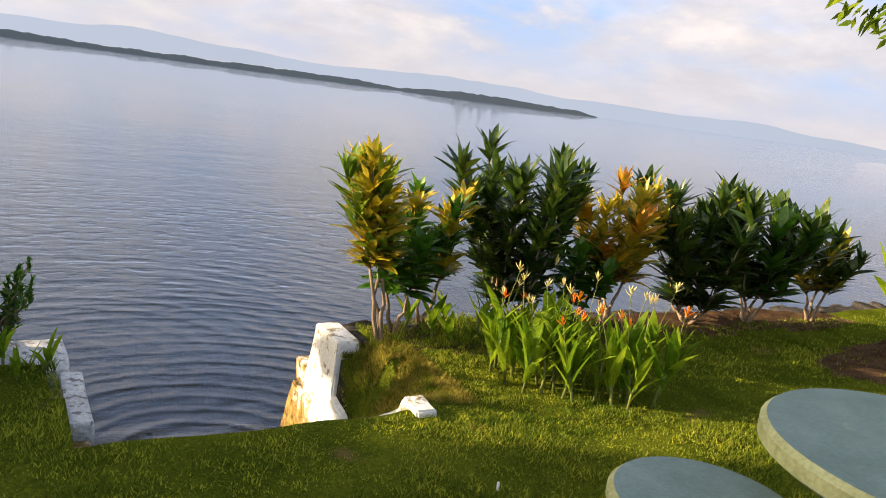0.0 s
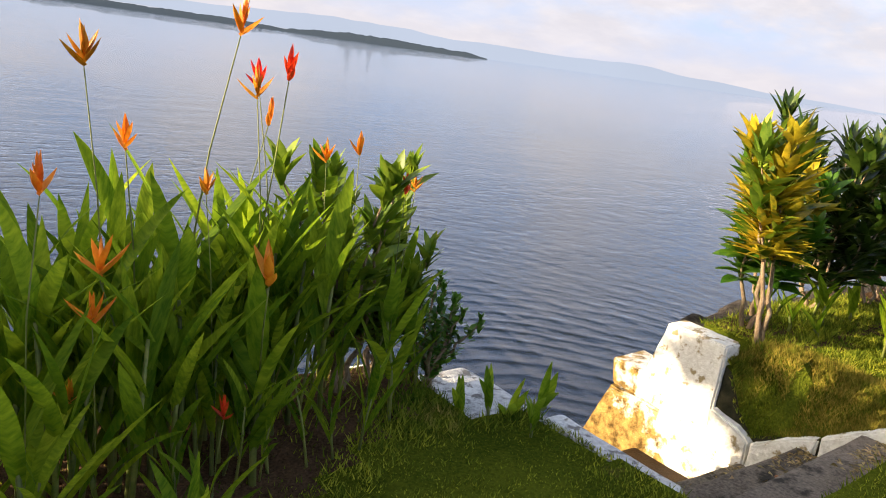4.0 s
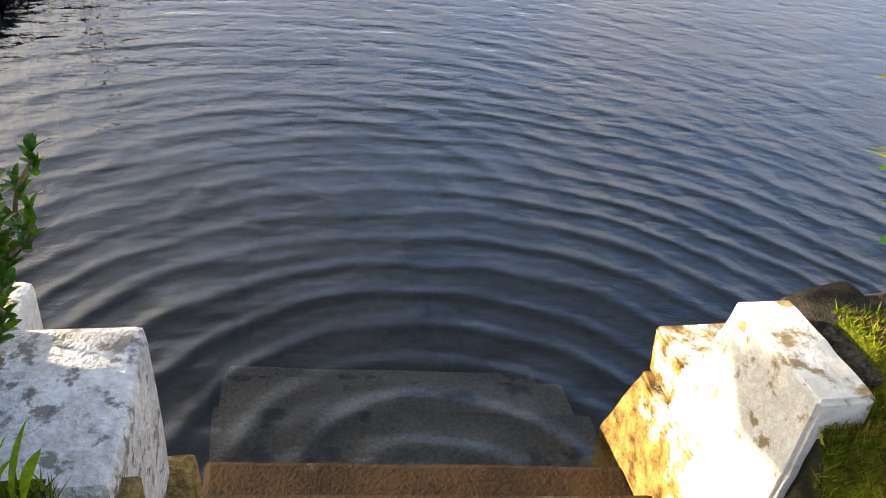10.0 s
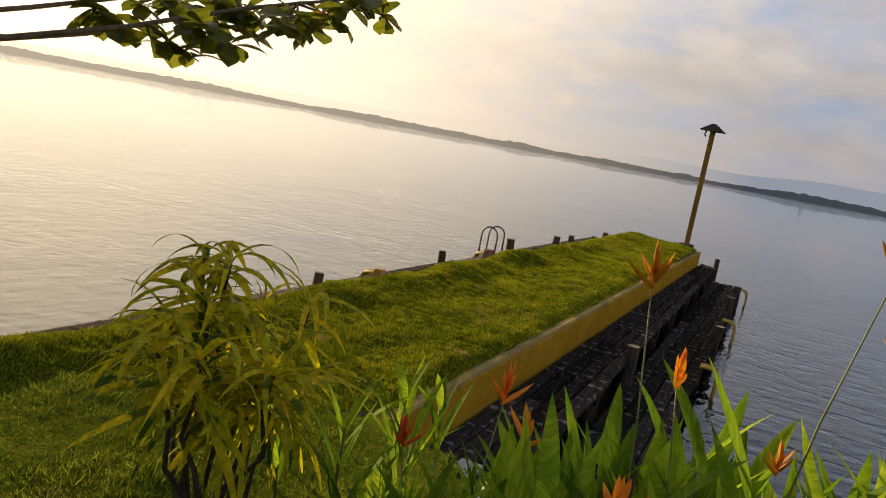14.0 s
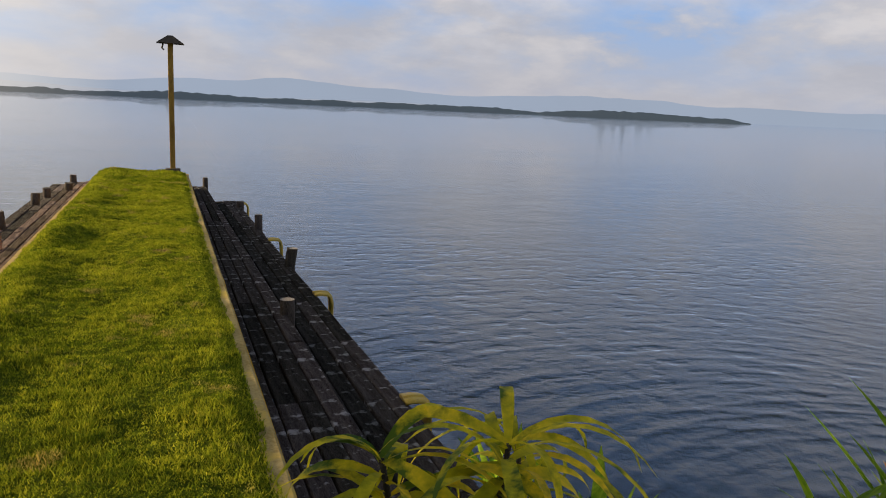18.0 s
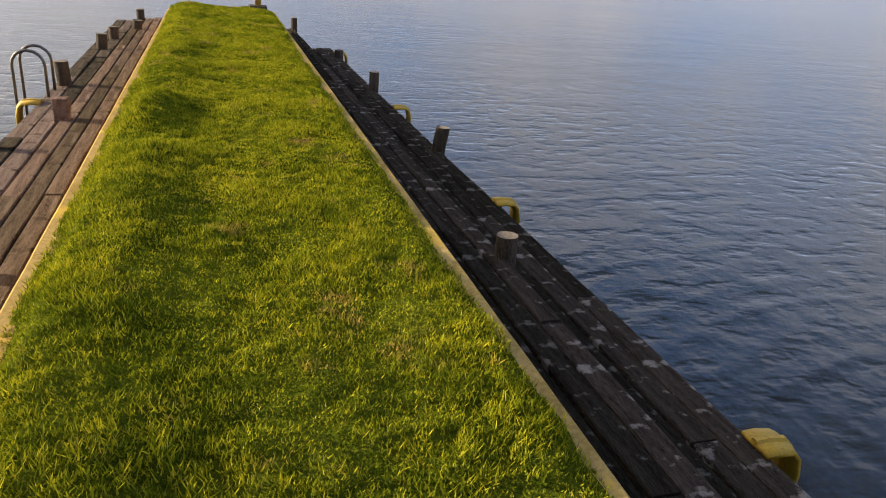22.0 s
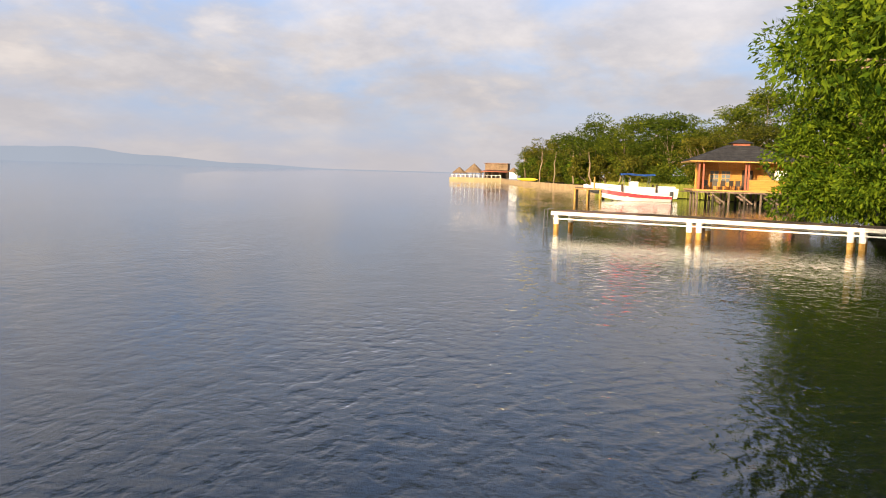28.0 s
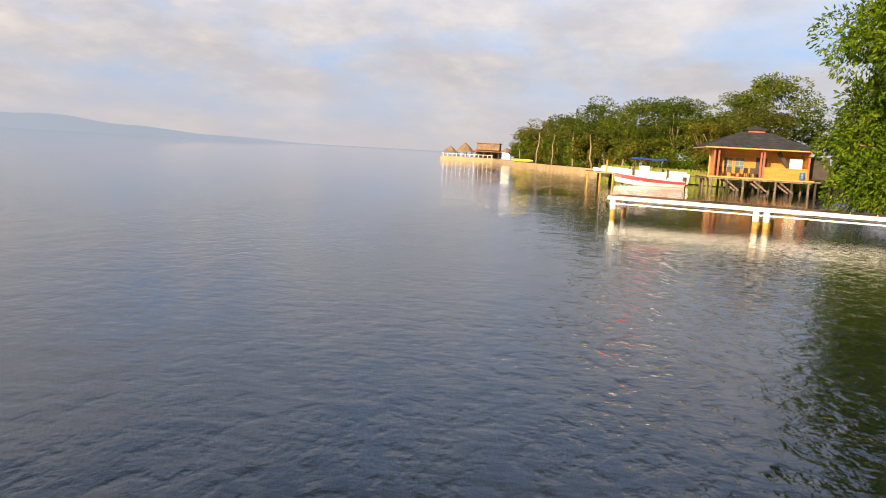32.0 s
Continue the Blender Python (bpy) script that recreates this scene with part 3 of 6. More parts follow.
def blade(length, width, droop=0.4, fold=0.25, rows=6, shape=0.8, twist=0.0, tip=0.0):
    """Vertices and quads of one leaf that starts at the origin and grows along +x, upper side to +z."""
    verts, faces = [], []
    for i in range(rows + 1):
        t = i / rows
        w = width * 0.5 * (math.sin(math.pi * min(1.0, 0.06 + 0.94 * t) ** shape) ** 0.8 if t < 1 else tip)
        a = droop * t
        x = length * (math.sin(a) / droop if abs(droop) > 1e-4 else t)
        z = -length * ((1 - math.cos(a)) / droop if abs(droop) > 1e-4 else 0)
        s = twist * t
        for side in (-1, 0, 1):
            verts.append((x, side * w * math.cos(s), z + abs(side) * w * fold + side * w * math.sin(s)))
        if i:
            o = 3 * i
            faces += [(o - 3, o, o + 1, o - 2), (o - 2, o + 1, o + 2, o - 1)]
    return verts, faces


class Leaves:
    """Gathers many leaves into one mesh."""

    def __init__(self):
        self.v, self.f = [], []

    def add(self, m, leaf):
        o = len(self.v)
        self.v += [m @ Vector(p) for p in leaf[0]]
        self.f += [tuple(o + i for i in face) for face in leaf[1]]

    def link(self, name, mat, parent=None, label=""):
        return link_mesh(name, self.v, self.f, mat, parent, label, smooth=True)


def leaf_cloud(centres, count, size, seed, flat=0.5, aspect=0.34):
    """Small leaves, four corners each, strewn through rounded clumps."""
    g = np.random.default_rng(seed)
    c = np.array(centres, float)
    pick = g.integers(0, len(c), count)
    d = g.normal(size=(count, 3))
    d /= np.linalg.norm(d, axis=1)[:, None]
    rad = g.uniform(0.55, 1.0, count) ** 0.5
    p = c[pick, :3] + d * (rad * c[pick, 3])[:, None] * np.array([1, 1, 0.75])
    ax = d + g.normal(scale=0.7, size=(count, 3)) + np.array([0, 0, -flat])
    ax /= np.linalg.norm(ax, axis=1)[:, None]
    side = np.cross(ax, g.normal(size=(count, 3)))
    side /= np.linalg.norm(side, axis=1)[:, None]
    L = size * g.uniform(0.6, 1.3, count)[:, None]
    w = L * aspect
    v = np.empty((count, 4, 3))
    v[:, 0], v[:, 1], v[:, 2], v[:, 3] = p, p + ax * L * 0.45 + side * w * 0.5, p + ax * L, p + ax * L * 0.45 - side * w * 0.5
    return v


def quad_mesh(name, v, mat, parent=None, label=""):
    n = len(v)
    me = bpy.data.meshes.new(name)
    me.vertices.add(4 * n)
    me.vertices.foreach_set("co", v.ravel())
    me.loops.add(4 * n)
    me.loops.foreach_set("vertex_index", np.arange(4 * n))
    me.polygons.add(n)
    me.polygons.foreach_set("loop_start", np.arange(0, 4 * n, 4))
    me.materials.append(mat)
    me.update(calc_edges=True)
    ob = new(name, me)
    if parent:
        ob.parent = parent
    return tagged(ob, label)


def aim(at, heading, pitch, roll=0.0, scale=1.0):
    """A pose whose +x points along heading (degrees from +x, anticlockwise) and pitch up."""
    return Matrix.Translation(at) @ Euler((radians(roll), radians(-pitch), radians(heading))).to_matrix().to_4x4() @ Matrix.Scale(scale, 4)


# ---- plan ----
LAND = 1.03
STAIR_X0, STAIR_X1, STAIR_Y = 5.06, 6.66, -2.08
CUT_X0 = 4.97


def right_edge(y):
    """The jetty's lawn narrows a little towards its head."""
    return 1.475 - 0.0135 * y


COAST = [(-400, -30), (-60, -6), (-20, -2.0), (-3, -0.9), (-0.8, -0.8), (1.6, 0.9), (2.3, 0.5), (2.6, -0.25), (4.9, -0.42), (4.96, -0.42), (CUT_X0, STAIR_Y), (STAIR_X1, STAIR_Y),
         (6.67, -0.55), (8.0, -0.58), (13.6, -0.75), (16, -1.2), (20, -3.5), (30, -9), (38, -7.4), (46, -9), (62, -17), (90, -18), (100, -9), (112, -1), (150, 14), (200, 28),
         (246, 32), (330, 20), (900, -60)]


def coast_y(x):
    for (x0, y0), (x1, y1) in zip(COAST, COAST[1:]):
        if x0 <= x <= x1:
            return y0 + (y1 - y0) * (x - x0) / max(x1 - x0, 1e-6)
    return COAST[0][1] if x < COAST[0][0] else COAST[-1][1]


def wall_top(y):
    """The worn top of the wall beside the steps."""
    for (y0, z0), (y1, z1) in zip(SIDE_TOP, SIDE_TOP[1:]):
        if y0 <= y <= y1:
            return z0 + (z1 - z0) * (y - y0) / (y1 - y0)
    return LAND


SIDE_TOP = [(-2.16, 1.05), (-1.98, 1.07), (-1.92, 0.99), (-1.83, 0.93), (-1.585, 0.75), (-1.41, 0.66), (-1.2, 0.56), (-1.06, 0.72), (-0.96, 0.99), (-0.9, 1.03)]


def ground_height(x, y):
    shore = coast_y(x)
    if CUT_X0 <= x <= STAIR_X1 and y > STAIR_Y:
        return max(0.75 - 0.62 * (y - STAIR_Y), -2.6)
    if y > shore:
        far = y - shore
        return -0.25 - min(3.0, 0.42 * far)
    z = LAND + 0.035 * noise.noise(Vector((x * 0.9, y * 0.9, 0))) + 0.015 * noise.noise(Vector((x * 3.1, y * 3.1, 4)))
    if 6.6 < x < 7.3 and -2.1 < y < -0.95:
        t = min(1.0, max(0.0, (x - 6.68) / (0.34 if y < -1.3 else 0.22)))
        t = t * t * (3 - 2 * t)
        z = wall_top(y) + (z - wall_top(y)) * t - 0.008 * (1 - t)
    if 6.6 < x < 6.95 and y > -0.99 or 4.60 < x < CUT_X0 and y > -1.0:
        z = 0.93
    if y < -60:
        z += 0.02 * (-60 - y)
    if x > 95:
        z += min(3.0, 0.05 * (shore - y))
    return z


def lines(fine0, fine1, step, reach, extra=()):
    out, d, g = [], 0.0, step
    n = int(round((fine1 - fine0) / step))
    out = [fine0 + (fine1 - fine0) * i / n for i in range(n + 1)]
    v, w = fine0, fine1
    while w < reach:
        g *= 1.16
        v, w = v - g, w + g
        out += [v, w]
    out = [o for o in out if all(abs(o - e) > 0.012 for e in extra)]
    return sorted(out + list(extra))


GX = lines(-1.6, 15.0, 0.10, 4400, (CUT_X0, CUT_X0 - 0.004, STAIR_X1, STAIR_X1 + 0.004, 2.6, 5.05))
GY = lines(-4.6, 1.2, 0.10, 4400, (STAIR_Y, STAIR_Y + 0.004))
verts, faces, slots = [], [], []
for gy in GY:
    for gx in GX:
        verts.append((gx, gy, ground_height(gx, gy)))
W = len(GX)
for j in range(len(GY) - 1):
    for i in range(W - 1):
        a = j * W + i
        quad = (a, a + 1, a + W + 1, a + W)
        faces.append(quad)
        cx, cy = (GX[i] + GX[i + 1]) / 2, (GY[j] + GY[j + 1]) / 2
        low_z = min(verts[q][2] for q in quad)
        soil = noise.noise(Vector((cx * 1.7, cy * 1.7, 9))) * 0.35
        in_bed = 2.35 < cx < 4.75 and cy > -1.30 + soil * 0.4 + max(0, cx - 3.6) * 0.7
        bare = ((cx - 11.9) / 1.6) ** 2 + ((cy + 2.2) / 0.5) ** 2 < 1 + soil
        slots.append(1 if low_z < 0.4 else 2 if in_bed or bare or (7.0 < cx < 12.4 and cy > -1.25 + soil * 0.6) else 0)
ground = link_mesh("ground", verts, faces, [LAWN, BED, SOIL], smooth=False, slots=slots)
tagged(ground, "mown green lawn sloping into a dark lake bed", "ground", kind="structure")

# the lake
wv = [(-4400, -60, 0), (4400, -60, 0), (4400, 4400, 0), (-4400, 4400, 0)]
water = tagged(link_mesh("water", wv, [(0, 1, 2, 3)], WATER), "calm blue grey lake water with small ripples", "water", kind="structure")


# ---- far land ----
def ridge(name, mat, r, a0, a1, height, steps, seed, label, base=-4.0, fade=None, rough=(1.0, 1.6, 2.0, 0.16, 0.04, 0.6, 0.6), depth=120.0):
    """A wooded strip or range of hills round the lake, seen from the garden: a front slope and a back slope."""
    v, f = [], []
    for i in range(steps + 1):
        t = i / steps
        a = radians(a0 + (a1 - a0) * t)
        h = height * (rough[6] + rough[5] * noise.noise(Vector((t * rough[0] * 5, seed, 0)))) + height * rough[3] * noise.noise(Vector((t * rough[1] * 9, seed, 3)))
        h += height * rough[4] * noise.noise(Vector((t * rough[2] * 40, seed, 5)))
        h = max(height * 0.08, h) * (fade(t) if fade else 1.0)
        for rr, z in ((r, base), (r + depth * 0.1, h * 0.7), (r + depth * 0.5, h), (r + depth * 2, base)):
            v.append((rr * math.sin(a), rr * math.cos(a), z))
        if i:
            o = 4 * i
            f += [(o - 4 + k, o + k, o + k + 1, o - 3 + k) for k in range(3)]
    ob = link_mesh(name, v, f, mat, smooth=True)
    return tagged(ob, label, "hills", kind="structure")


HILLS = ((-75, 0.8), (-34, 0.95), (-21, 1.5), (-14, 1.1), (-7, 1.0), (2, 1.45), (8, 1.8), (14, 1.4), (20, 1.15), (32, 1.5), (39, 1.1), (47, 0.95), (52, 1.15), (57, 0.65), (63, 0.3), (70, 0.05), (82, 0.05))


def hill_line(t):
    a = -75 + 157 * t
    for (a0, e0), (a1, e1) in zip(HILLS, HILLS[1:]):
        if a <= a1:
            u = max(0.0, (a - a0) / (a1 - a0))
            return (e0 + (e1 - e0) * u * u * (3 - 2 * u)) * 68.0
    return 0.0


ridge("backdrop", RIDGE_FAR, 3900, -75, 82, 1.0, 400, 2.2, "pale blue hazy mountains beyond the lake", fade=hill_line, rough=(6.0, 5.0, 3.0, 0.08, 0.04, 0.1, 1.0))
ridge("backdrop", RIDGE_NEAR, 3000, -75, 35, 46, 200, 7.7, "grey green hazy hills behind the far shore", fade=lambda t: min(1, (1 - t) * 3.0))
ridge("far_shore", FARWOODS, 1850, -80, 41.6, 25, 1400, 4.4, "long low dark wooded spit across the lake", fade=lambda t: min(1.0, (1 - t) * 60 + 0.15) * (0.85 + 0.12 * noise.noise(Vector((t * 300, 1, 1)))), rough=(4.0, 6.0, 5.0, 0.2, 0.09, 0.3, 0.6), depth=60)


# ---- steps and walls at the landing ----
landing = thing("landing_steps", (STAIR_X0, STAIR_Y, 0), "worn grey concrete steps going down into the lake", "steps")
STEPS = [(-2.16, 0.885), (-1.84, 0.655), (-1.55, 0.40), (-1.26, 0.13), (-0.56, 0.012), (-0.33, -0.06), (0.02, -0.20), (0.36, -0.45), (0.7, -0.8)]
for k, (y0, z) in enumerate(STEPS[:-1]):
    y1 = STEPS[k + 1][0] if k + 1 < len(STEPS) else y0 + 0.4
    bm = box_bm(0.0, STAIR_X1 - STAIR_X0 - 0.004, y0 - STAIR_Y, y1 - STAIR_Y + 0.06, z - 0.34, z, 0.026, 0.008, 7, k)
    # the lower steps lie a little askew
    for v in bm.verts:
        v.co.y += (1.6 - v.co.x) * (0.0, 0.05, 0.09, 0.11, 0.12, 0.12, 0.12, 0.12)[k] * (1 if v.co.y > (y0 + y1) / 2 - STAIR_Y else (0, 0, 0.5, 0.8, 1, 1, 1, 1)[k])
    part("step", bm, CONCRETE if k < 3 or k > 4 else WETSTEP, landing, smooth=False)

side = thing("stair_wall", (STAIR_X1, 0, 0), "crumbling whitewashed wall beside the steps, stained brown below", "wall")


def slab(profile, x0, x1, name, mat, parent, wob=0.012, seed=0, label=""):
    """A wall piece from an outline in y and z, thick along x, with a rough face."""
    bm = bmesh.new()
    dense = []
    for (y0, z0), (y1, z1) in zip(profile, profile[1:] + profile[:1]):
        n = max(1, int(math.hypot(y1 - y0, z1 - z0) / 0.07))
        dense += [(y0 + (y1 - y0) * i / n, z0 + (z1 - z0) * i / n) for i in range(n)]
    front = [bm.verts.new((x0, y, z)) for y, z in dense]
    face = bm.faces.new(front)
    made = bmesh.ops.extrude_face_region(bm, geom=[face])["geom"]
    for v in made:
        if isinstance(v, bmesh.types.BMVert):
            v.co.x = x1
    bmesh.ops.recalc_face_normals(bm, faces=bm.faces[:])
    bmesh.ops.bevel(bm, geom=[e for e in bm.edges if len(e.link_faces) == 2 and e.calc_face_angle() > 1.2], offset=0.012, segments=2, affect="EDGES")
    for _ in range(3):
        bmesh.ops.triangulate(bm, faces=bm.faces[:])
        bmesh.ops.subdivide_edges(bm, edges=[e for e in bm.edges if e.calc_length() > 0.055], cuts=1)
    bmesh.ops.triangulate(bm, faces=bm.faces[:])
    for v in bm.verts:
        v.co += noise.noise_vector(v.co * 5.0 + Vector((seed * 3.3, 1, 2))) * wob * 0.9 + noise.noise_vector(v.co * 19.0 + Vector((seed, 4, 2))) * wob * 0.5
    return part(name, bm, mat, parent, label, smooth=False)


# the thick head of the wall by the water, its ledge, and the foot that stands in the lake
slab([(-0.955, 0.44), (-0.95, 1.03), (-0.74, 1.035), (-0.535, 1.03), (-0.46, 0.74), (-0.385, 0.455)], 0.0, 0.17, "wall_head", WALLPAINT, side, 0.006, 1)
slab([(-0.40, 0.458), (-0.44, 0.635), (-0.16, 0.635), (-0.20, 0.458)], 0.012, 0.36, "ledge_block", WALLPAINT, side, 0.007, 2, "brown stained ledge block")
slab([(-1.225, -0.6), (-1.225, 0.53), (-1.13, 0.59), (-0.95, 0.635), (-0.95, 0.452), (-0.21, 0.452), (-0.15, 0.30), (-0.005, -0.10), (0.04, -0.6)], -0.018, 0.30, "wall_base", WALLPAINT, side, 0.010, 3, "brown and ochre stained wall base")
slab([(-2.17, 0.1), (-2.17, 1.075), (-1.99, 1.085), (-1.93, 0.99), (-1.83, 0.93), (-1.60, 0.765), (-1.60, 0.1)], -0.03, 0.10, "wall_top", WALLPAINT, side, 0.012, 4)
slab([(-1.59, 0.10), (-1.585, 0.745), (-1.41, 0.655), (-1.235, 0.54), (-1.235, 0.10)], -0.026, 0.09, "wall_top", WALLPAINT, side, 0.012, 5)

left_wall = thing("stair_wall", (5.0, -1.0, 0), "low whitewashed concrete wall with chipped paint, along the steps", "wall")
part("wall_head", box_bm(-0.38, 0.03, 0.03, 0.55, -0.8, 0.97, 0.03, 0.012, 9, 11), KERB, left_wall)
part("wall_base", box_bm(-0.35, 0.10, 0.06, 0.60, -0.8, 0.42, 0.03, 0.014, 5, 12), STAINED, left_wall, "brown stained foot of the wall")
part("wall_core", box_bm(-0.03, 0.07, -1.07, 0.10, -0.3, 0.90, 0.01, 0.008, 3, 15), STAINED, left_wall, "brown stained wall below the kerb")
part("wall_kerb", box_bm(-0.035, 0.085, -0.74, -0.08, -0.2, 0.995, 0.025, 0.012, 9, 13), KERB, left_wall)
part("wall_kerb", box_bm(-1.9, -0.39, 0.29, 0.55, -0.8, 0.965, 0.03, 0.020, 7, 14), KERB, left_wall)

# the rubble sea wall along the garden
sea_wall = thing("sea_wall", (6.92, -0.62, 0), "dark rubble stone sea wall below the garden", "wall")
stone_meshes = []
for k in range(7):
    bm = box_bm(-0.5, 0.5, -0.5, 0.5, -0.5, 0.5, 0.16, 0.10, 0, 30 + k)
    me = bpy.data.meshes.new("stone")
    bm.to_mesh(me)
    bm.free()
    me.materials.append(DARKSTONE)
    stone_meshes.append(me)
for row in range(4):
    x = 0.0
    while x < 6.8:
        w = rnd.uniform(0.16, 0.34)
        ob = new("stone", rnd.choice(stone_meshes))
        ob.parent = sea_wall
        ob.matrix_basis = Matrix.LocRotScale((x + w / 2, 0.06 - 0.022 * x + rnd.uniform(-0.03, 0.03), 0.90 - row * 0.22 + rnd.uniform(-0.02, 0.02)), Euler((rnd.uniform(-0.2, 0.2), rnd.uniform(-0.2, 0.2), rnd.uniform(-0.3, 0.3))), (w * 1.12, 0.3, 0.21))
        x += w
part("wall_core", box_bm(0.0, 7.0, -0.22, 0.02, -1.2, 0.98, 0.02), DARKSTONE, sea_wall).rotation_euler = (0, 0, -0.022)
west_wall = thing("sea_wall", (2.4, -0.36, 0), "whitewashed sea wall below the flower bed", "wall")
part("wall_body", box_bm(0.0, 2.3, -0.1, 0.12, -1.2, 0.97, 0.03, 0.01, 4, 21), WHITEWASH, west_wall)
part("wall_body", box_bm(-0.14, 0.10, -0.1, 1.1, -1.2, 0.97, 0.03, 0.01, 4, 22), WHITEWASH, west_wall)


# ---- jetty ----
JY0, JY1 = -0.6, 15.85
LEFT = -0.50
jetty = thing("jetty", (0, 0, 0), "long jetty of ochre walls filled with earth and topped by lawn", "jetty")

def long_wall(xf, wide, z0, z1, y0, y1, n=30, rough=0.006, seed=0):
    bm = bmesh.new()
    prev = None
    for i in range(n + 1):
        y = y0 + (y1 - y0) * i / n
        x = xf(y)
        ring = [(x, z0), (x + wide, z0), (x + wide, z1 - 0.015), (x + wide - 0.015, z1), (x + 0.015, z1), (x, z1 - 0.015)]
        cur = [bm.verts.new(Vector((a, y, b)) + noise.noise_vector(Vector((a * 3 + seed, y * 2.2, b * 4))) * rough) for a, b in ring]
        if prev:
            for k in range(6):
                bm.faces.new((prev[k], prev[(k + 1) % 6], cur[(k + 1) % 6], cur[k]))
        else:
            bm.faces.new(cur[::-1])
        prev = cur
    bm.faces.new(prev)
    return bm


part("side_wall", long_wall(lambda y: right_edge(y), 0.115, -0.9, 0.935, JY0, JY1, seed=1), OCHRE, jetty, "ochre painted side wall")
part("wall_cap", long_wall(lambda y: right_edge(y) - 0.004, 0.112, 0.930, 0.955, JY0, JY1, 60, 0.003, 2), CURBTOP, jetty, "pale worn cap of the wall")
part("side_wall", long_wall(lambda y: LEFT, 0.11, -0.9, 0.935, JY0, JY1, seed=3), OCHRE, jetty, "ochre painted side wall")
part("wall_cap", long_wall(lambda y: LEFT - 0.005, 0.115, 0.930, 0.955, JY0, JY1, 60, 0.003, 4), CURBTOP, jetty, "pale worn cap of the wall")
part("end_wall", box_bm(LEFT, right_edge(15.7) + 0.115, JY1, JY1 + 0.12, -0.9, 0.95, 0.015, 0.006, 4, 5), OCHRE, jetty)


def jetty_height(x, y):
    u = (x - LEFT - 0.09) / (right_edge(y) - LEFT - 0.085)
    bumps = 0.5 + 0.6 * noise.noise(Vector((x * 1.5, y * 1.25, 2)))
    ridge_left = math.exp(-((u - 0.16) / 0.15) ** 2) * (0.03 + 0.16 * bumps * bumps)
    edge = min(1.0, min(u, 1 - u) / 0.05)
    far = 0.03 * max(0.0, min(1.0, (y - 12) / 3))
    ridge_left *= 1.0 - 0.6 * max(0.0, min(1.0, (y - 9) / 4))
    return 0.967 + 0.035 * max(0, edge) + ridge_left * max(0, edge) + 0.022 * noise.noise(Vector((x * 2.6, y * 2.0, 7))) + (0.020 * noise.noise(Vector((x * 8, y * 9, 3))) + 0.010 * noise.noise(Vector((x * 19, y * 24, 5)))) * max(0, edge) + far


JX = [i / 70 for i in range(71)]
JYS = [JY0 + (JY1 - JY0) * i / 520 for i in range(521)]
jv = []
for y in JYS:
    for u in JX:
        x = LEFT + 0.06 + (right_edge(y) - LEFT - 0.025 + 0.025 * noise.noise(Vector((y * 3.1, 5, 0)))) * u
        jv.append((x, y, jetty_height(x, y) - 0.012))
jf = [(j * 71 + i, j * 71 + i + 1, (j + 1) * 71 + i + 1, (j + 1) * 71 + i) for j in range(520) for i in range(70)]
link_mesh("turf", jv, jf, LAWN, jetty, "lumpy green turf", smooth=True)
# dark earth at the landward end, joining the lawn
part("fill", box_bm(LEFT + 0.1, right_edge(JY1) - 0.01, JY0 + 0.02, JY1 - 0.01, -0.9, 0.86), SOIL, jetty)


def board_mesh(w, length, t, seed):
    bm = bmesh.new()
    n = 7
    prev = None
    for i in range(n + 1):
        y = length * i / n
        lift = 0.006 * noise.noise(Vector((seed, y * 0.8, 0)))
        edge = 0.005 * noise.noise(Vector((seed + 9, y * 1.3, 0)))
        ring = [(-w / 2 + edge, -t), (w / 2 + edge, -t), (w / 2 + edge, -0.008), (w / 2 - 0.008 + edge, 0), (-w / 2 + 0.008 + edge, 0), (-w / 2 + edge, -0.008)]
        cur = [bm.verts.new((a, y, b + lift)) for a, b in ring]
        if prev:
            for k in range(6):
                bm.faces.new((prev[k], prev[(k + 1) % 6], cur[(k + 1) % 6], cur[k]))
        else:
            bm.faces.new(cur[::-1])
        prev = cur
    bm.faces.new(prev)
    return bm


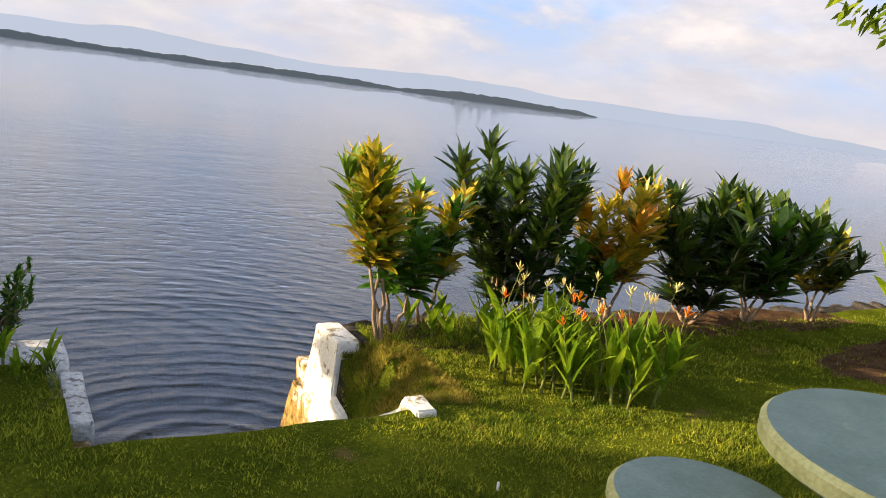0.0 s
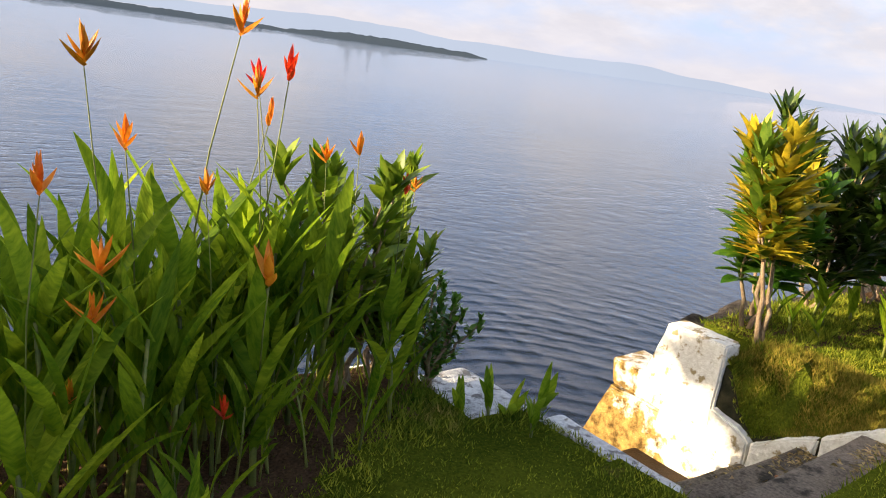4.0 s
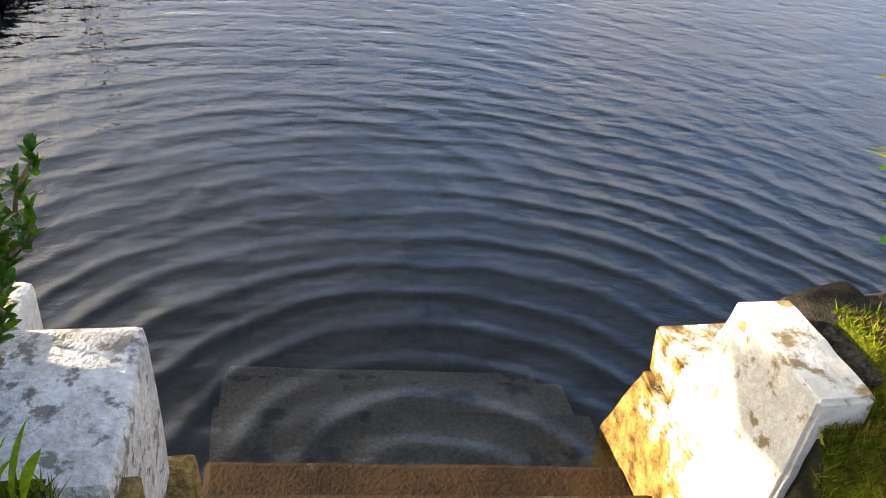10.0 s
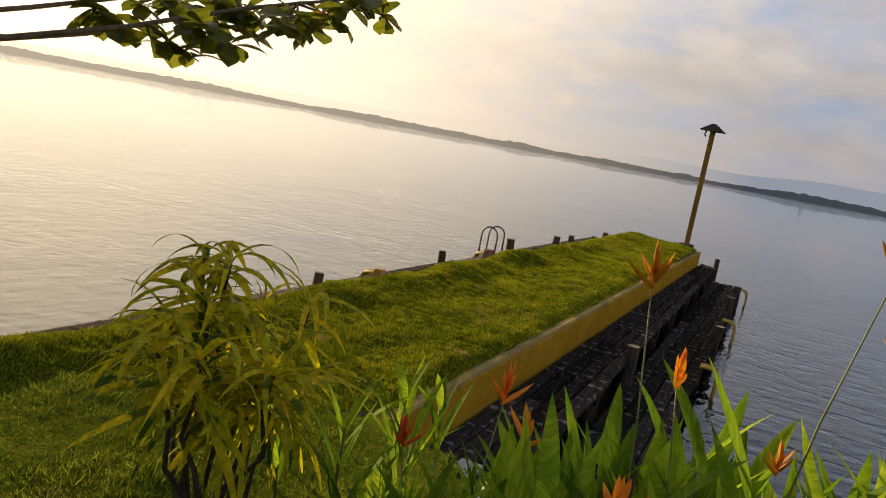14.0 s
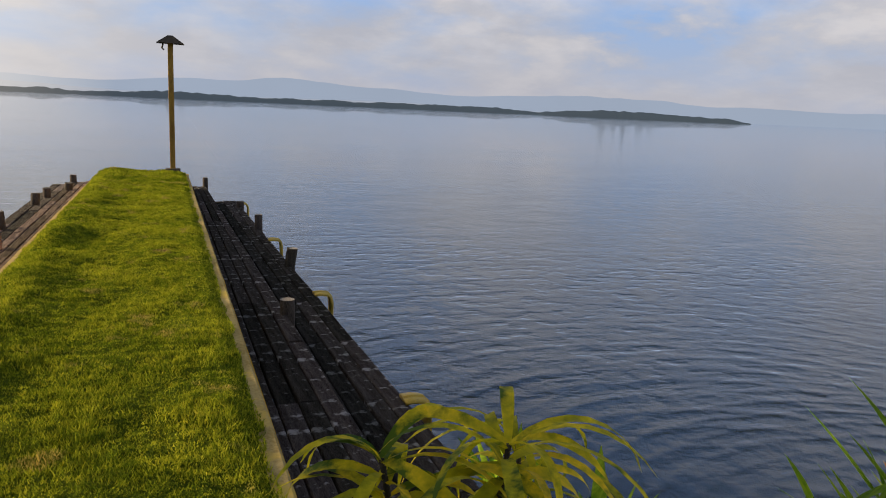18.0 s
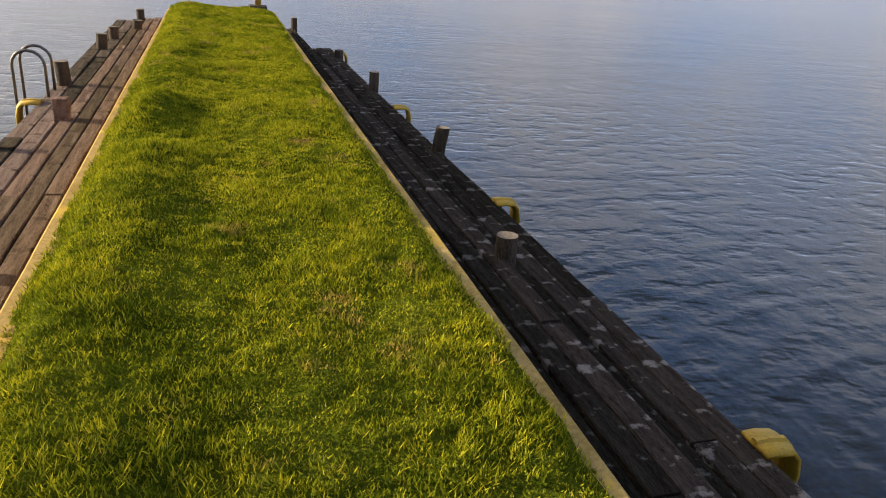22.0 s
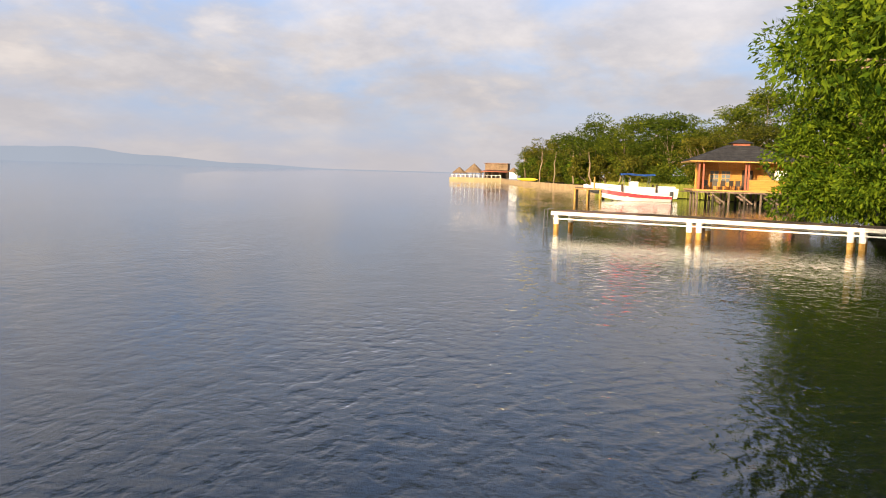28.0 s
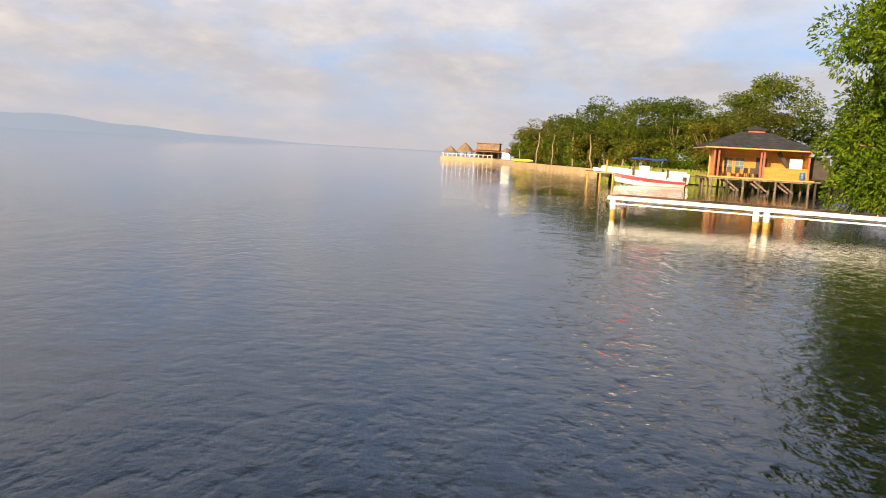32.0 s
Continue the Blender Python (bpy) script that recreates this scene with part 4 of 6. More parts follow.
def deck(name, label, x_in, x_out, z, y0, y1, count, mat, pieces, seed, beam_mat):
    """Long boards side by side in lengths that meet over cross beams, on piles in the water."""
    top = thing(name, (0, 0, 0), label, "boardwalk")
    step = (y1 - y0) / pieces
    r = random.Random(seed)
    for k in range(count):
        off = r.choice((0.0, 0.0, step * 0.5))
        cut = [y0] + [y0 + off + step * i for i in range(0 if off else 1, pieces + (1 if off else 0)) if y0 < y0 + off + step * i < y1 - 0.2] + [y1 + r.uniform(-0.12, 0.12)]
        for a, b in zip(cut, cut[1:]):
            ym = (a + b) / 2
            wide = (x_out(ym) - x_in(ym)) / count
            xa = x_in(a) + (x_out(a) - x_in(a)) * (k + 0.5) / count
            xb = x_in(b) + (x_out(b) - x_in(b)) * (k + 0.5) / count
            ob = part("board", board_mesh(abs(wide) - 0.014, b - a - 0.012, 0.045, r.uniform(0, 99)), mat, top)
            ob.matrix_basis = Matrix.LocRotScale((xa, a, z + r.uniform(-0.007, 0.007)), Euler((0, r.uniform(-0.015, 0.015), -math.atan2(xb - xa, b - a))), None)
    n = int((y1 - y0) / 1.62)
    for i in range(n + 1):
        y = y0 + 0.12 + (y1 - y0 - 0.25) * i / n
        a, b = sorted((x_in(y), x_out(y)))
        part("cross_beam", box_bm(a + 0.01, b - 0.02, y - 0.05, y + 0.05, z - 0.19, z - 0.05, 0.008), beam_mat, top)
        for x in (a + 0.10, b - 0.09):
            part("stilt", tube_bm([(x, y, -2.2), (x + 0.01, y, -0.6), (x, y, z - 0.19)], [0.075, 0.07, 0.066], 9), beam_mat, top)
    return top


UP, LOWZ, LEFTZ = 0.62, 0.345, 0.70
upper_out = lambda y: 2.235 - 0.0285 * y
lower_out = lambda y: 2.90 - 0.030 * y
deck("boardwalk", "upper boardwalk of blackened weathered boards beside the ochre wall", lambda y: right_edge(y) + 0.125, upper_out, UP, 0.3, 16.5, 4, OLDWOOD, 6, 3, POSTWOOD)
deck("boardwalk", "lower boardwalk of blackened weathered boards over the water", lambda y: upper_out(y) + 0.015, lower_out, LOWZ, 0.5, 15.95, 4, OLDWOOD, 5, 8, POSTWOOD)
deck("boardwalk", "boardwalk of brown weathered boards beside the ochre wall", lambda y: LEFT - 0.02, lambda y: -1.02 - 0.003 * y, LEFTZ, -0.4, 16.5, 4, BROWNWOOD, 5, 13, POSTWOOD)
deck("boardwalk", "narrow outer boardwalk of grey brown boards over the water", lambda y: -1.04 - 0.003 * y, lambda y: -1.33 - 0.006 * y, LEFTZ - 0.03, -0.4, 16.3, 2, GREYWOOD, 6, 19, POSTWOOD)
pale = thing("loose_board", (1.93, 0.50, UP + 0.004), "pale grey painted board with dark spots lying on the boardwalk", "board", rz=1)
part("board", board_mesh(0.155, 0.95, 0.022, 5.0), PALEBOARD, pale).location = (0, 0, 0.026)


def mooring_post(x, y, z, h, r, mat, lean=(0, 0), square=False, label="short dark round mooring post on the boardwalk"):
    p = thing("mooring_post", (x, y, z), label, "post", "mooring posts")
    if square:
        part("shaft", box_bm(-r, r, -r, r, -0.3, h, 0.012, 0.004, 2), mat, p)
    else:
        bm = tube_bm([(0, 0, -0.35), (0, 0, 0.0), (lean[0] * 0.5, lean[1] * 0.5, h * 0.5), (lean[0], lean[1], h)], [r * 1.02, r, r * 0.98, r * 0.97], 12, flat_end=False)
        part("shaft", bm, mat, p, smooth=True)
        top = bmesh.new()
        bmesh.ops.create_circle(top, cap_ends=True, radius=r * 0.97, segments=12, matrix=Matrix.Translation((lean[0], lean[1], h)))
        part("end_grain", top, POSTTOP, p)
    return p


for x, y, h, r in ((-1.27, 4.18, 0.14, 0.055), (-1.40, 7.6, 0.15, 0.058), (-1.28, 10.2, 0.25, 0.075), (-1.23, 12.8, 0.20, 0.075), (-1.18, 13.8, 0.18, 0.07), (-1.0, 16.2, 0.2, 0.07), (-0.95, 14.9, 0.16, 0.08)):
    mooring_post(x, y, LEFTZ - 0.02, h, r, POSTWOOD, (rnd.uniform(-0.02, 0.02), rnd.uniform(-0.02, 0.02)))
mooring_post(-1.06, 5.16, LEFTZ, 0.14, 0.052, CURBTOP, square=True, label="short square tan weathered post on the brown boardwalk")
mooring_post(-1.02, 8.52, LEFTZ, 0.19, 0.065, BROWNWOOD, square=True, label="short square brown post on the brown boardwalk")
mooring_post(2.09, 5.22, UP, 0.15, 0.072, POSTWOOD)
mooring_post(1.75, 16.35, UP, 0.22, 0.06, POSTWOOD)
for x, y, h, r, lean in ((2.61, 8.72, 0.25, 0.078, (0.04, 0)), (2.51, 11.98, 0.26, 0.072, (0, 0)), (2.42, 14.9, 0.13, 0.08, (0, 0))):
    mooring_post(x, y, LOWZ, h, r, POSTWOOD, lean)


def fender(x, y, z, sign, label="yellow painted strip of tyre bent over the boardwalk's edge"):
    f = thing("tyre_fender", (x, y, z), label, "fender", "tyre fenders")
    prof = [(-0.07, 0.015), (0.0, 0.022), (0.09, 0.012), (0.13, -0.03), (0.15, -0.12), (0.15, -0.28), (0.12, -0.44)]
    for name, w, off, mat in (("tread", 0.20, 0.0, YELLOW), ("rib", 0.05, 0.012, YELLOW)):
        bm = bmesh.new()
        prev = None
        for i, (a, b) in enumerate(prof):
            a2, b2 = prof[min(i + 1, len(prof) - 1)]
            a1, b1 = prof[max(i - 1, 0)]
            nx, nz = -(b2 - b1), (a2 - a1)
            ln = math.hypot(nx, nz)
            nx, nz = nx / ln, nz / ln
            cur = []
            for yy, up_by in ((-w / 2, -0.02), (-w / 2, off), (-w / 4, off + 0.012), (w / 4, off + 0.012), (w / 2, off), (w / 2, -0.02)):
                cur.append(bm.verts.new((sign * (a + nx * up_by), yy, b + nz * up_by)))
            if prev:
                for k in range(6):
                    bm.faces.new((prev[k], prev[(k + 1) % 6], cur[(k + 1) % 6], cur[k]))
            else:
                bm.faces.new(cur[::-1])
            prev = cur
        bm.faces.new(prev)
        bmesh.ops.recalc_face_normals(bm, faces=bm.faces[:])
        part(name, bm, mat, f, smooth=name == "tread")
    return f


for y in (3.5, 6.97, 10.72, 15.3):
    fender(lower_out(y) + 0.03, y, LOWZ + 0.012, 1)
for y in (5.6, 9.3):
    fender(-1.36 - 0.006 * y, y, LEFTZ - 0.035, -1)

# swim ladder
ladder = thing("swim_ladder", (-1.47, 9.75, LEFTZ), "two hooped grey steel hand rails of a swim ladder", "ladder")
for dy in (-0.17, 0.17):
    pts = [(-0.16, dy, -1.1), (-0.16, dy, 0.28)]
    pts += [(-0.16 + 0.15 - 0.15 * math.cos(a), dy, 0.28 + 0.15 * math.sin(a)) for a in (math.pi * k / 8 for k in range(1, 9))]
    pts += [(0.14, dy, -0.06)]
    part("hand_rail", tube_bm(pts, 0.016, 8), METAL, ladder, smooth=True)
for k in range(4):
    part("rung", tube_bm([(-0.16, -0.17, -0.15 - 0.26 * k), (-0.16, 0.17, -0.15 - 0.26 * k)], 0.014, 8), METAL, ladder)

# lamp at the jetty's head
lamp = thing("lamp_post", (1.05, 15.68, 1.0), "tall ochre wooden lamp post with a dark pitched hood", "lamp post")
part("post", box_bm(-0.055, 0.055, -0.055, 0.055, 0.0, 2.78, 0.012, 0.004, 3), LAMPWOOD, lamp)
part("base", box_bm(-0.16, 0.16, -0.14, 0.14, -0.05, 0.10, 0.03, 0.015, 2), LAMPHOOD, lamp)
bm = bmesh.new()
apex = [bm.verts.new((-0.05, y, 2.92)) for y in (-0.1, 0.1)] + [bm.verts.new((0.05, y, 2.92)) for y in (-0.1, 0.1)]
low_ring = [bm.verts.new(p) for p in ((-0.28, -0.2, 2.76), (-0.28, 0.2, 2.76), (0.28, -0.2, 2.75), (0.28, 0.2, 2.75))]
for q in ((0, 1, 5, 4), (2, 6, 7, 3), (0, 2, 3, 1)):
    bm.faces.new([(apex + low_ring)[i] for i in q])
bm.faces.new([apex[0], low_ring[0], low_ring[2], apex[2]])
bm.faces.new([apex[1], apex[3], low_ring[3], low_ring[1]])
bm.faces.new([low_ring[0], low_ring[1], low_ring[3], low_ring[2]])
bmesh.ops.recalc_face_normals(bm, faces=bm.faces[:])
part("hood", bm, LAMPHOOD, lamp)
part("bracket", tube_bm([(-0.14, 0, 2.76), (-0.17, 0, 2.66), (-0.13, 0, 2.62)], 0.018, 8), LAMPHOOD, lamp)
kerbstone = thing("timber_edge", (0.38, 15.74, 0.985), "low dark timber edge at the jetty's head", "edging")
part("timber", box_bm(-0.55, 0.45, -0.04, 0.04, -0.05, 0.05, 0.012, 0.008, 3), POSTWOOD, kerbstone)


# ---- plants of the garden ----
def tree_limb(p0, p1, r0, r1, sag=0.0, n=5, seed=0.0, wob=0.06):
    pts = []
    for i in range(n + 1):
        t = i / n
        p = Vector(p0).lerp(Vector(p1), t)
        p.z += sag * math.sin(math.pi * t)
        p += noise.noise_vector(Vector((seed, t * 3, seed * 2))) * wob * math.sin(math.pi * t)
        pts.append(p)
    return pts, [r0 + (r1 - r0) * i / n for i in range(n + 1)]


def bract(length, width):
    return blade(length, width, droop=-0.5, fold=0.9, rows=4, shape=0.6)


def heliconia(name, label, category, group, seed, stem_h, leaf_len, leaf_w, leaves, flower, flower_h, mats):
    """One plant: a stalk, upright lance leaves, and a flower head of pointed bracts on a thin stem."""
    r = random.Random(seed)
    p = thing(name, (0, 0, -50), label, category, group)
    lean = r.uniform(-0.08, 0.08)
    stem = [(0, 0, -0.03), (lean * 0.3, 0, stem_h * 0.5), (lean, 0.02, stem_h)]
    part("stalk", tube_bm(stem, [0.012, 0.010, 0.006], 6), mats["stalk"], p, smooth=True)
    turn = r.uniform(0, 360)
    for k in range(leaves):
        t = 0.30 + 0.70 * k / max(1, leaves - 1)
        at = (lean * t, 0, stem_h * t)
        L = leaf_len * r.uniform(0.75, 1.1) * (0.8 + 0.3 * math.sin(math.pi * t))
        lf = blade(L, leaf_w * r.uniform(0.8, 1.15), droop=r.uniform(0.1, 0.6), fold=0.28, rows=7, shape=0.85, twist=r.uniform(-0.4, 0.4))
        one = Leaves()
        one.add(aim(at, turn + k * 180 + r.uniform(-40, 40), r.uniform(56, 85)), lf)
        one.link("leaf", mats["leaf"], p)
    if flower:
        top = (lean + r.uniform(-0.1, 0.1), r.uniform(-0.1, 0.1), flower_h)
        fs = part("flower_stem", tube_bm([(lean * 0.6, 0, stem_h * 0.5), ((lean + top[0]) / 2, top[1] / 2, (stem_h + flower_h) / 2), top], [0.0032, 0.0025, 0.0018], 5), mats["stalk"], p, smooth=True)
        head = Leaves()
        n = r.randint(5, 7)
        for k in range(n):
            at = (top[0], top[1], top[2] + 0.007 * k)
            head.add(aim(at, turn + k * 180 + r.uniform(-35, 35), 30 + 50 * k / (n - 1) + r.uniform(-10, 10)), bract(flower * r.uniform(0.8, 1.15) * (1 - 0.03 * k), flower * 0.24))
        head.link("flower", mats["flower"], p, mats["said"])
    return p


def scatter(protos, places, r, tilt=7.0):
    for x, y, s in places:
        src = r.choice(protos)
        m = Matrix.Translation((x, y, ground_height(x, y) - 0.01)) @ Euler((radians(r.uniform(-tilt, tilt)), radians(r.uniform(-tilt, tilt)), r.uniform(0, 6.28))).to_matrix().to_4x4() @ Matrix.Scale(s, 4)
        ob = copy_thing(src, m)
        ob.scale = (s, s, s)


def drop(protos):
    """Takes the patterns away once they are copied."""
    for p in protos:
        for o in list(p.children_recursive) + [p]:
            bpy.data.objects.remove(o)


green = {"stalk": STALK, "leaf": HELI, "flower": RED, "said": "red pointed flower head"}
orange = {"stalk": STALK, "leaf": HELI, "flower": ORANGE, "said": "orange pointed flower head"}
palebud = {"stalk": STALK, "leaf": HELI, "flower": PALEBUD, "said": "pale yellow flower bud"}
H_LABEL, H_GROUP = "tall green heliconia with upright lance leaves, in the flower bed", "heliconias of the flower bed"
F_LABEL = "tall green heliconia with a red orange flower on a thin stem"
tall = [heliconia("heliconia", H_LABEL, "heliconia", H_GROUP, 11 + k, 0.46 + 0.06 * k, 0.52, 0.058, 6 + k % 2, 0, 0, green) for k in range(5)]
bloom = [heliconia("heliconia", F_LABEL, "heliconia", H_GROUP, 31 + k, 0.48 + 0.05 * k, 0.50, 0.058, 6, 0.074 + 0.009 * k, 1.06 + 0.08 * k, green if k % 2 else orange) for k in range(5)]
r = random.Random(5)
places, blooms = [], []
tries = 0
while len(places) < 150 and tries < 12000:
    tries += 1
    x, y = r.uniform(2.25, 4.75), r.uniform(-1.55, -0.42)
    front = -1.50 if x < 2.7 else -1.16 if x < 3.9 else -1.28 + (x - 3.9) * 0.85
    if y < front or any((x - a) ** 2 + (y - b) ** 2 < (0.074 if 2.95 < x < 3.95 and y > -0.95 else 0.15) ** 2 for a, b, _ in places) or (x - 3.91) ** 2 + (y + 1.45) ** 2 < 0.40:
        continue
    places.append((x, y, r.uniform(0.62, 1.18) * (0.90 if y > -0.95 else 0.76 if y > -1.2 else 0.62) * (0.74 if x < 2.9 else 1.0 if x < 4.0 else 0.6)))
scatter(tall, places, r)
scatter(tall, [(r.uniform(2.2, 3.3), r.uniform(-1.55, -1.2), r.uniform(0.4, 0.62)) for _ in range(16)] + [(r.uniform(3.3, 4.3), r.uniform(-1.12, -0.95), r.uniform(0.4, 0.55)) for _ in range(9)], r, 12)
for x, y, hz in ((3.43, -0.70, 2.42), (2.90, -1.35, 2.05), (3.20, -0.90, 2.30), (3.50, -0.95, 1.95), (4.25, -0.90, 1.92), (3.62, -0.70, 2.30), (3.72, -0.75, 2.22), (3.84, -0.70, 2.24), (3.30, -0.80, 2.08),
                 (4.00, -0.70, 2.00), (4.10, -0.75, 2.03), (3.55, -0.55, 2.12), (4.36, -0.62, 1.90)):
    k = r.randrange(5)
    scatter([bloom[k]], [(x, y, (hz - 1.0) / (1.06 + 0.08 * k))], r, 4)
short_bloom = [heliconia("heliconia", "low green heliconia with a red orange flower among its leaves", "heliconia", H_GROUP, 41 + k, 0.34, 0.40, 0.058, 5, 0.11, 0.60 + 0.08 * k, (orange, green)[k % 2]) for k in range(3)]
for x, y, hz in ((3.02, -1.20, 1.50), (2.70, -1.20, 1.40), (3.10, -1.10, 1.66), (3.35, -1.30, 1.42), (2.68, -1.35, 1.36), (3.60, -1.05, 1.72), (3.22, -1.0, 1.72), (2.55, -0.8, 1.6), (2.75, -0.6, 1.68)):
    k = r.randrange(3)
    scatter([short_bloom[k]], [(x, y, (hz - 1.0) / (0.60 + 0.08 * k))], r, 6)
# a few beside the jetty's foot
scatter(tall, [(2.05, 0.05, 0.7), (1.95, -0.25, 0.75), (2.2, -0.2, 0.8), (1.75, -0.35, 0.6), (2.15, 0.3, 0.65), (1.55, -0.2, 0.5), (1.35, 0.05, 0.5)], r)

G_LABEL, G_GROUP = "low green ginger plant with orange flower buds on the lawn", "ginger plants of the lawn clump"
low = [heliconia("ginger_plant", G_LABEL, "ginger plant", G_GROUP, 51 + k, 0.26 + 0.04 * k, 0.34, 0.068, 6, 0.065 if k != 1 else 0, 0.58 + 0.05 * k, (orange, orange, palebud, palebud)[k]) for k in range(4)]
places = []
while len(places) < 40:
    x, y = r.uniform(7.15, 8.75), r.uniform(-2.6, -1.3)
    u, w = (x - 7.88) * 0.82 + (y + 1.91) * 0.57, -(x - 7.88) * 0.57 + (y + 1.91) * 0.82
    if (u / 0.34) ** 2 + (w / 0.56) ** 2 < 1 and all((x - a) ** 2 + (y - b) ** 2 > 0.008 for a, b, _ in places):
        places.append((x, y, r.uniform(0.76, 1.06)))
scatter(low, places, r, 10)
E_LABEL, E_GROUP = "tall bright green ginger with red flowers in a flower bed", "gingers of the far flower bed"
far_g = [heliconia("ginger_plant", E_LABEL, "ginger plant", E_GROUP, 71 + k, 0.75 + 0.1 * k, 0.55, 0.10, 8, 0.12 if k else 0, 1.0 + 0.1 * k, green) for k in range(3)]
places = []
while len(places) < 60:
    x, y = r.uniform(12.9, 16.5), r.uniform(-4.2, -1.0)
    t = (x - 12.9) * 1.05
    if -1.3 - t - 0.2 < y < -1.0 - (x - 12.9) * 0.15 and all((x - a) ** 2 + (y - b) ** 2 > 0.02 for a, b, _ in places):
        places.append((x, y, r.uniform(0.8, 1.15)))
scatter(far_g, places, r, 8)
S_LABEL = "young broad leaved sprout growing by the wall"
young = [heliconia("sprout", S_LABEL, "sprout", "sprouts by the walls", 91 + k, 0.10 + 0.03 * k, 0.26, 0.055, 4, 0, 0, green) for k in range(2)]
scatter(young, [(4.80, -0.98, 0.75), (4.88, -1.08, 0.8), (4.70, -1.0, 0.7), (4.76, -1.2, 0.6), (4.62, -0.9, 0.75), (7.25, -0.8, 1.0), (7.4, -0.95, 1.1), (7.6, -0.75, 1.0), (7.75, -1.0, 1.2), (7.95, -0.85, 1.1), (7.5, -1.1, 0.9), (8.2, -1.0, 1.0)], r, 10)
drop(tall + bloom + short_bloom + low + far_g + young)


def croton(name, label, at, height, spread, stems, leaf_mat, seed, leaf_len=0.22, leaf_w=0.05, bare=0.38, per=16, up=(25, 72), other=None, droop=(0.1, 0.6), whorls=5, lean=(0.0, 0.0)):
    """A shrub of a few pale stems that fork, each branch set with whorls of leaves."""
    r = random.Random(seed)
    p = thing(name, (at[0], at[1], ground_height(at[0], at[1]) - 0.02), label, "shrub")
    for s in range(stems):
        a0 = seed + s * 6.28 / stems + r.uniform(-0.4, 0.4)
        foot = Vector((0.018 * math.cos(a0), 0.018 * math.sin(a0), 0))
        fork = Vector((spread * 0.22 * math.cos(a0) + lean[0] * 0.4, spread * 0.22 * math.sin(a0) + lean[1] * 0.4, height * bare * r.uniform(0.8, 1.1)))
        pts, rad = tree_limb(foot, fork, 0.018, 0.011, n=5, seed=seed + s, wob=0.07)
        part("stem", tube_bm(pts, rad, 7), BARK, p, smooth=True)
        for b in range(3):
            a = a0 + (b - 1) * 1.1 + r.uniform(-0.4, 0.4)
            reach = spread * r.uniform(0.35, 0.95)
            end = Vector((reach * math.cos(a) + lean[0], reach * math.sin(a) + lean[1], height * r.uniform(0.66, 0.90) - 0.08))
            pts, rad = tree_limb(fork, end, 0.010, 0.004, n=5, seed=seed + s * 3 + b, wob=0.05)
            br = part("branch", tube_bm(pts, rad, 6), BARK, p, smooth=True)
            for w in range(whorls):
                t = 0.10 + 0.90 * w / (whorls - 1)
                i = min(int(t * 5), 4)
                c = Vector(pts[i]).lerp(Vector(pts[i + 1]), t * 5 - i)
                tuft = Leaves()
                n = int(per * (0.7 + 0.5 * t))
                for k in range(n):
                    e = r.uniform(*up) * (0.55 + 0.55 * t)
                    if t > 0.95 and k < n * 0.35:
                        e = r.uniform(68, 88)
                    tuft.add(aim(c + Vector((0, 0, r.uniform(-0.05, 0.03))), k * 137.5 + r.uniform(-25, 25), e, r.uniform(-25, 25)), blade(leaf_len * r.uniform(0.7, 1.15), leaf_w * r.uniform(0.75, 1.2), droop=r.uniform(*droop), fold=0.22, rows=5, shape=0.9))
                tuft.link("leaf_whorl", other if other and r.random() < 0.3 else leaf_mat, br)
    return p


croton("croton_shrub", "croton shrub with golden yellow leaves beside the white wall", (6.95, -0.99), 1.52, 0.21, 3, GOLDLEAF, 1, 0.25, 0.055, 0.36, 11, other=LEAFY, lean=(-0.17, 0.12))
croton("broadleaf_shrub", "shrub with broad bright green leaves behind the croton", (7.16, -0.78), 1.05, 0.45, 2, BROADLEAF, 2, 0.20, 0.085, 0.30, 8, up=(5, 55))
croton("croton_shrub", "croton shrub with green and yellow leaves", (7.45, -0.68), 1.28, 0.42, 2, BROADLEAF, 3, 0.21, 0.06, 0.30, 12, other=GOLDLEAF)
croton("croton_shrub", "tall dark green croton shrub above the sea wall", (8.2, -0.72), 1.56, 0.60, 5, DARKLEAF, 4, 0.27, 0.058, 0.14, 17)
croton("croton_shrub", "croton shrub with yellow and orange leaves", (9.2, -0.80), 1.40, 0.46, 3, GOLDLEAF, 5, 0.25, 0.05, 0.26, 17, other=RUSTLEAF)
croton("broadleaf_shrub", "low shrub with broad bright green leaves", (8.85, -0.85), 0.85, 0.36, 2, BROADLEAF, 6, 0.19, 0.08, 0.30, 8, up=(5, 55))
croton("croton_shrub", "broad dark green croton shrub above the sea wall", (10.1, -0.92), 1.38, 0.70, 5, DARKLEAF, 7, 0.28, 0.062, 0.10, 17)
croton("croton_shrub", "dark green shrub with large paddle leaves", (10.85, -0.98), 1.28, 0.58, 4, DARKLEAF, 8, 0.32, 0.10, 0.20, 9, other=BROADLEAF)
croton("croton_shrub", "small olive green croton shrub above the sea wall", (11.75, -1.05), 1.08, 0.42, 3, DARKLEAF, 9, 0.24, 0.055, 0.3, 10, other=GOLDLEAF)
croton("leafy_shrub", "dense bright green shrub beside the flower bed", (4.20, -0.58), 1.16, 0.34, 3, LEAFY, 10, 0.16, 0.05, 0.2, 11, up=(35, 80))
croton("leafy_shrub", "dense bright green shrub beside the flower bed", (4.42, -0.50), 0.80, 0.24, 3, LEAFY, 12, 0.13, 0.042, 0.25, 12, up=(35, 80))
croton("feathery_shrub", "thin feathery green shrub beside the white wall", (4.66, -0.58), 0.70, 0.26, 5, BROADLEAF, 13, 0.05, 0.022, 0.2, 12, whorls=6)


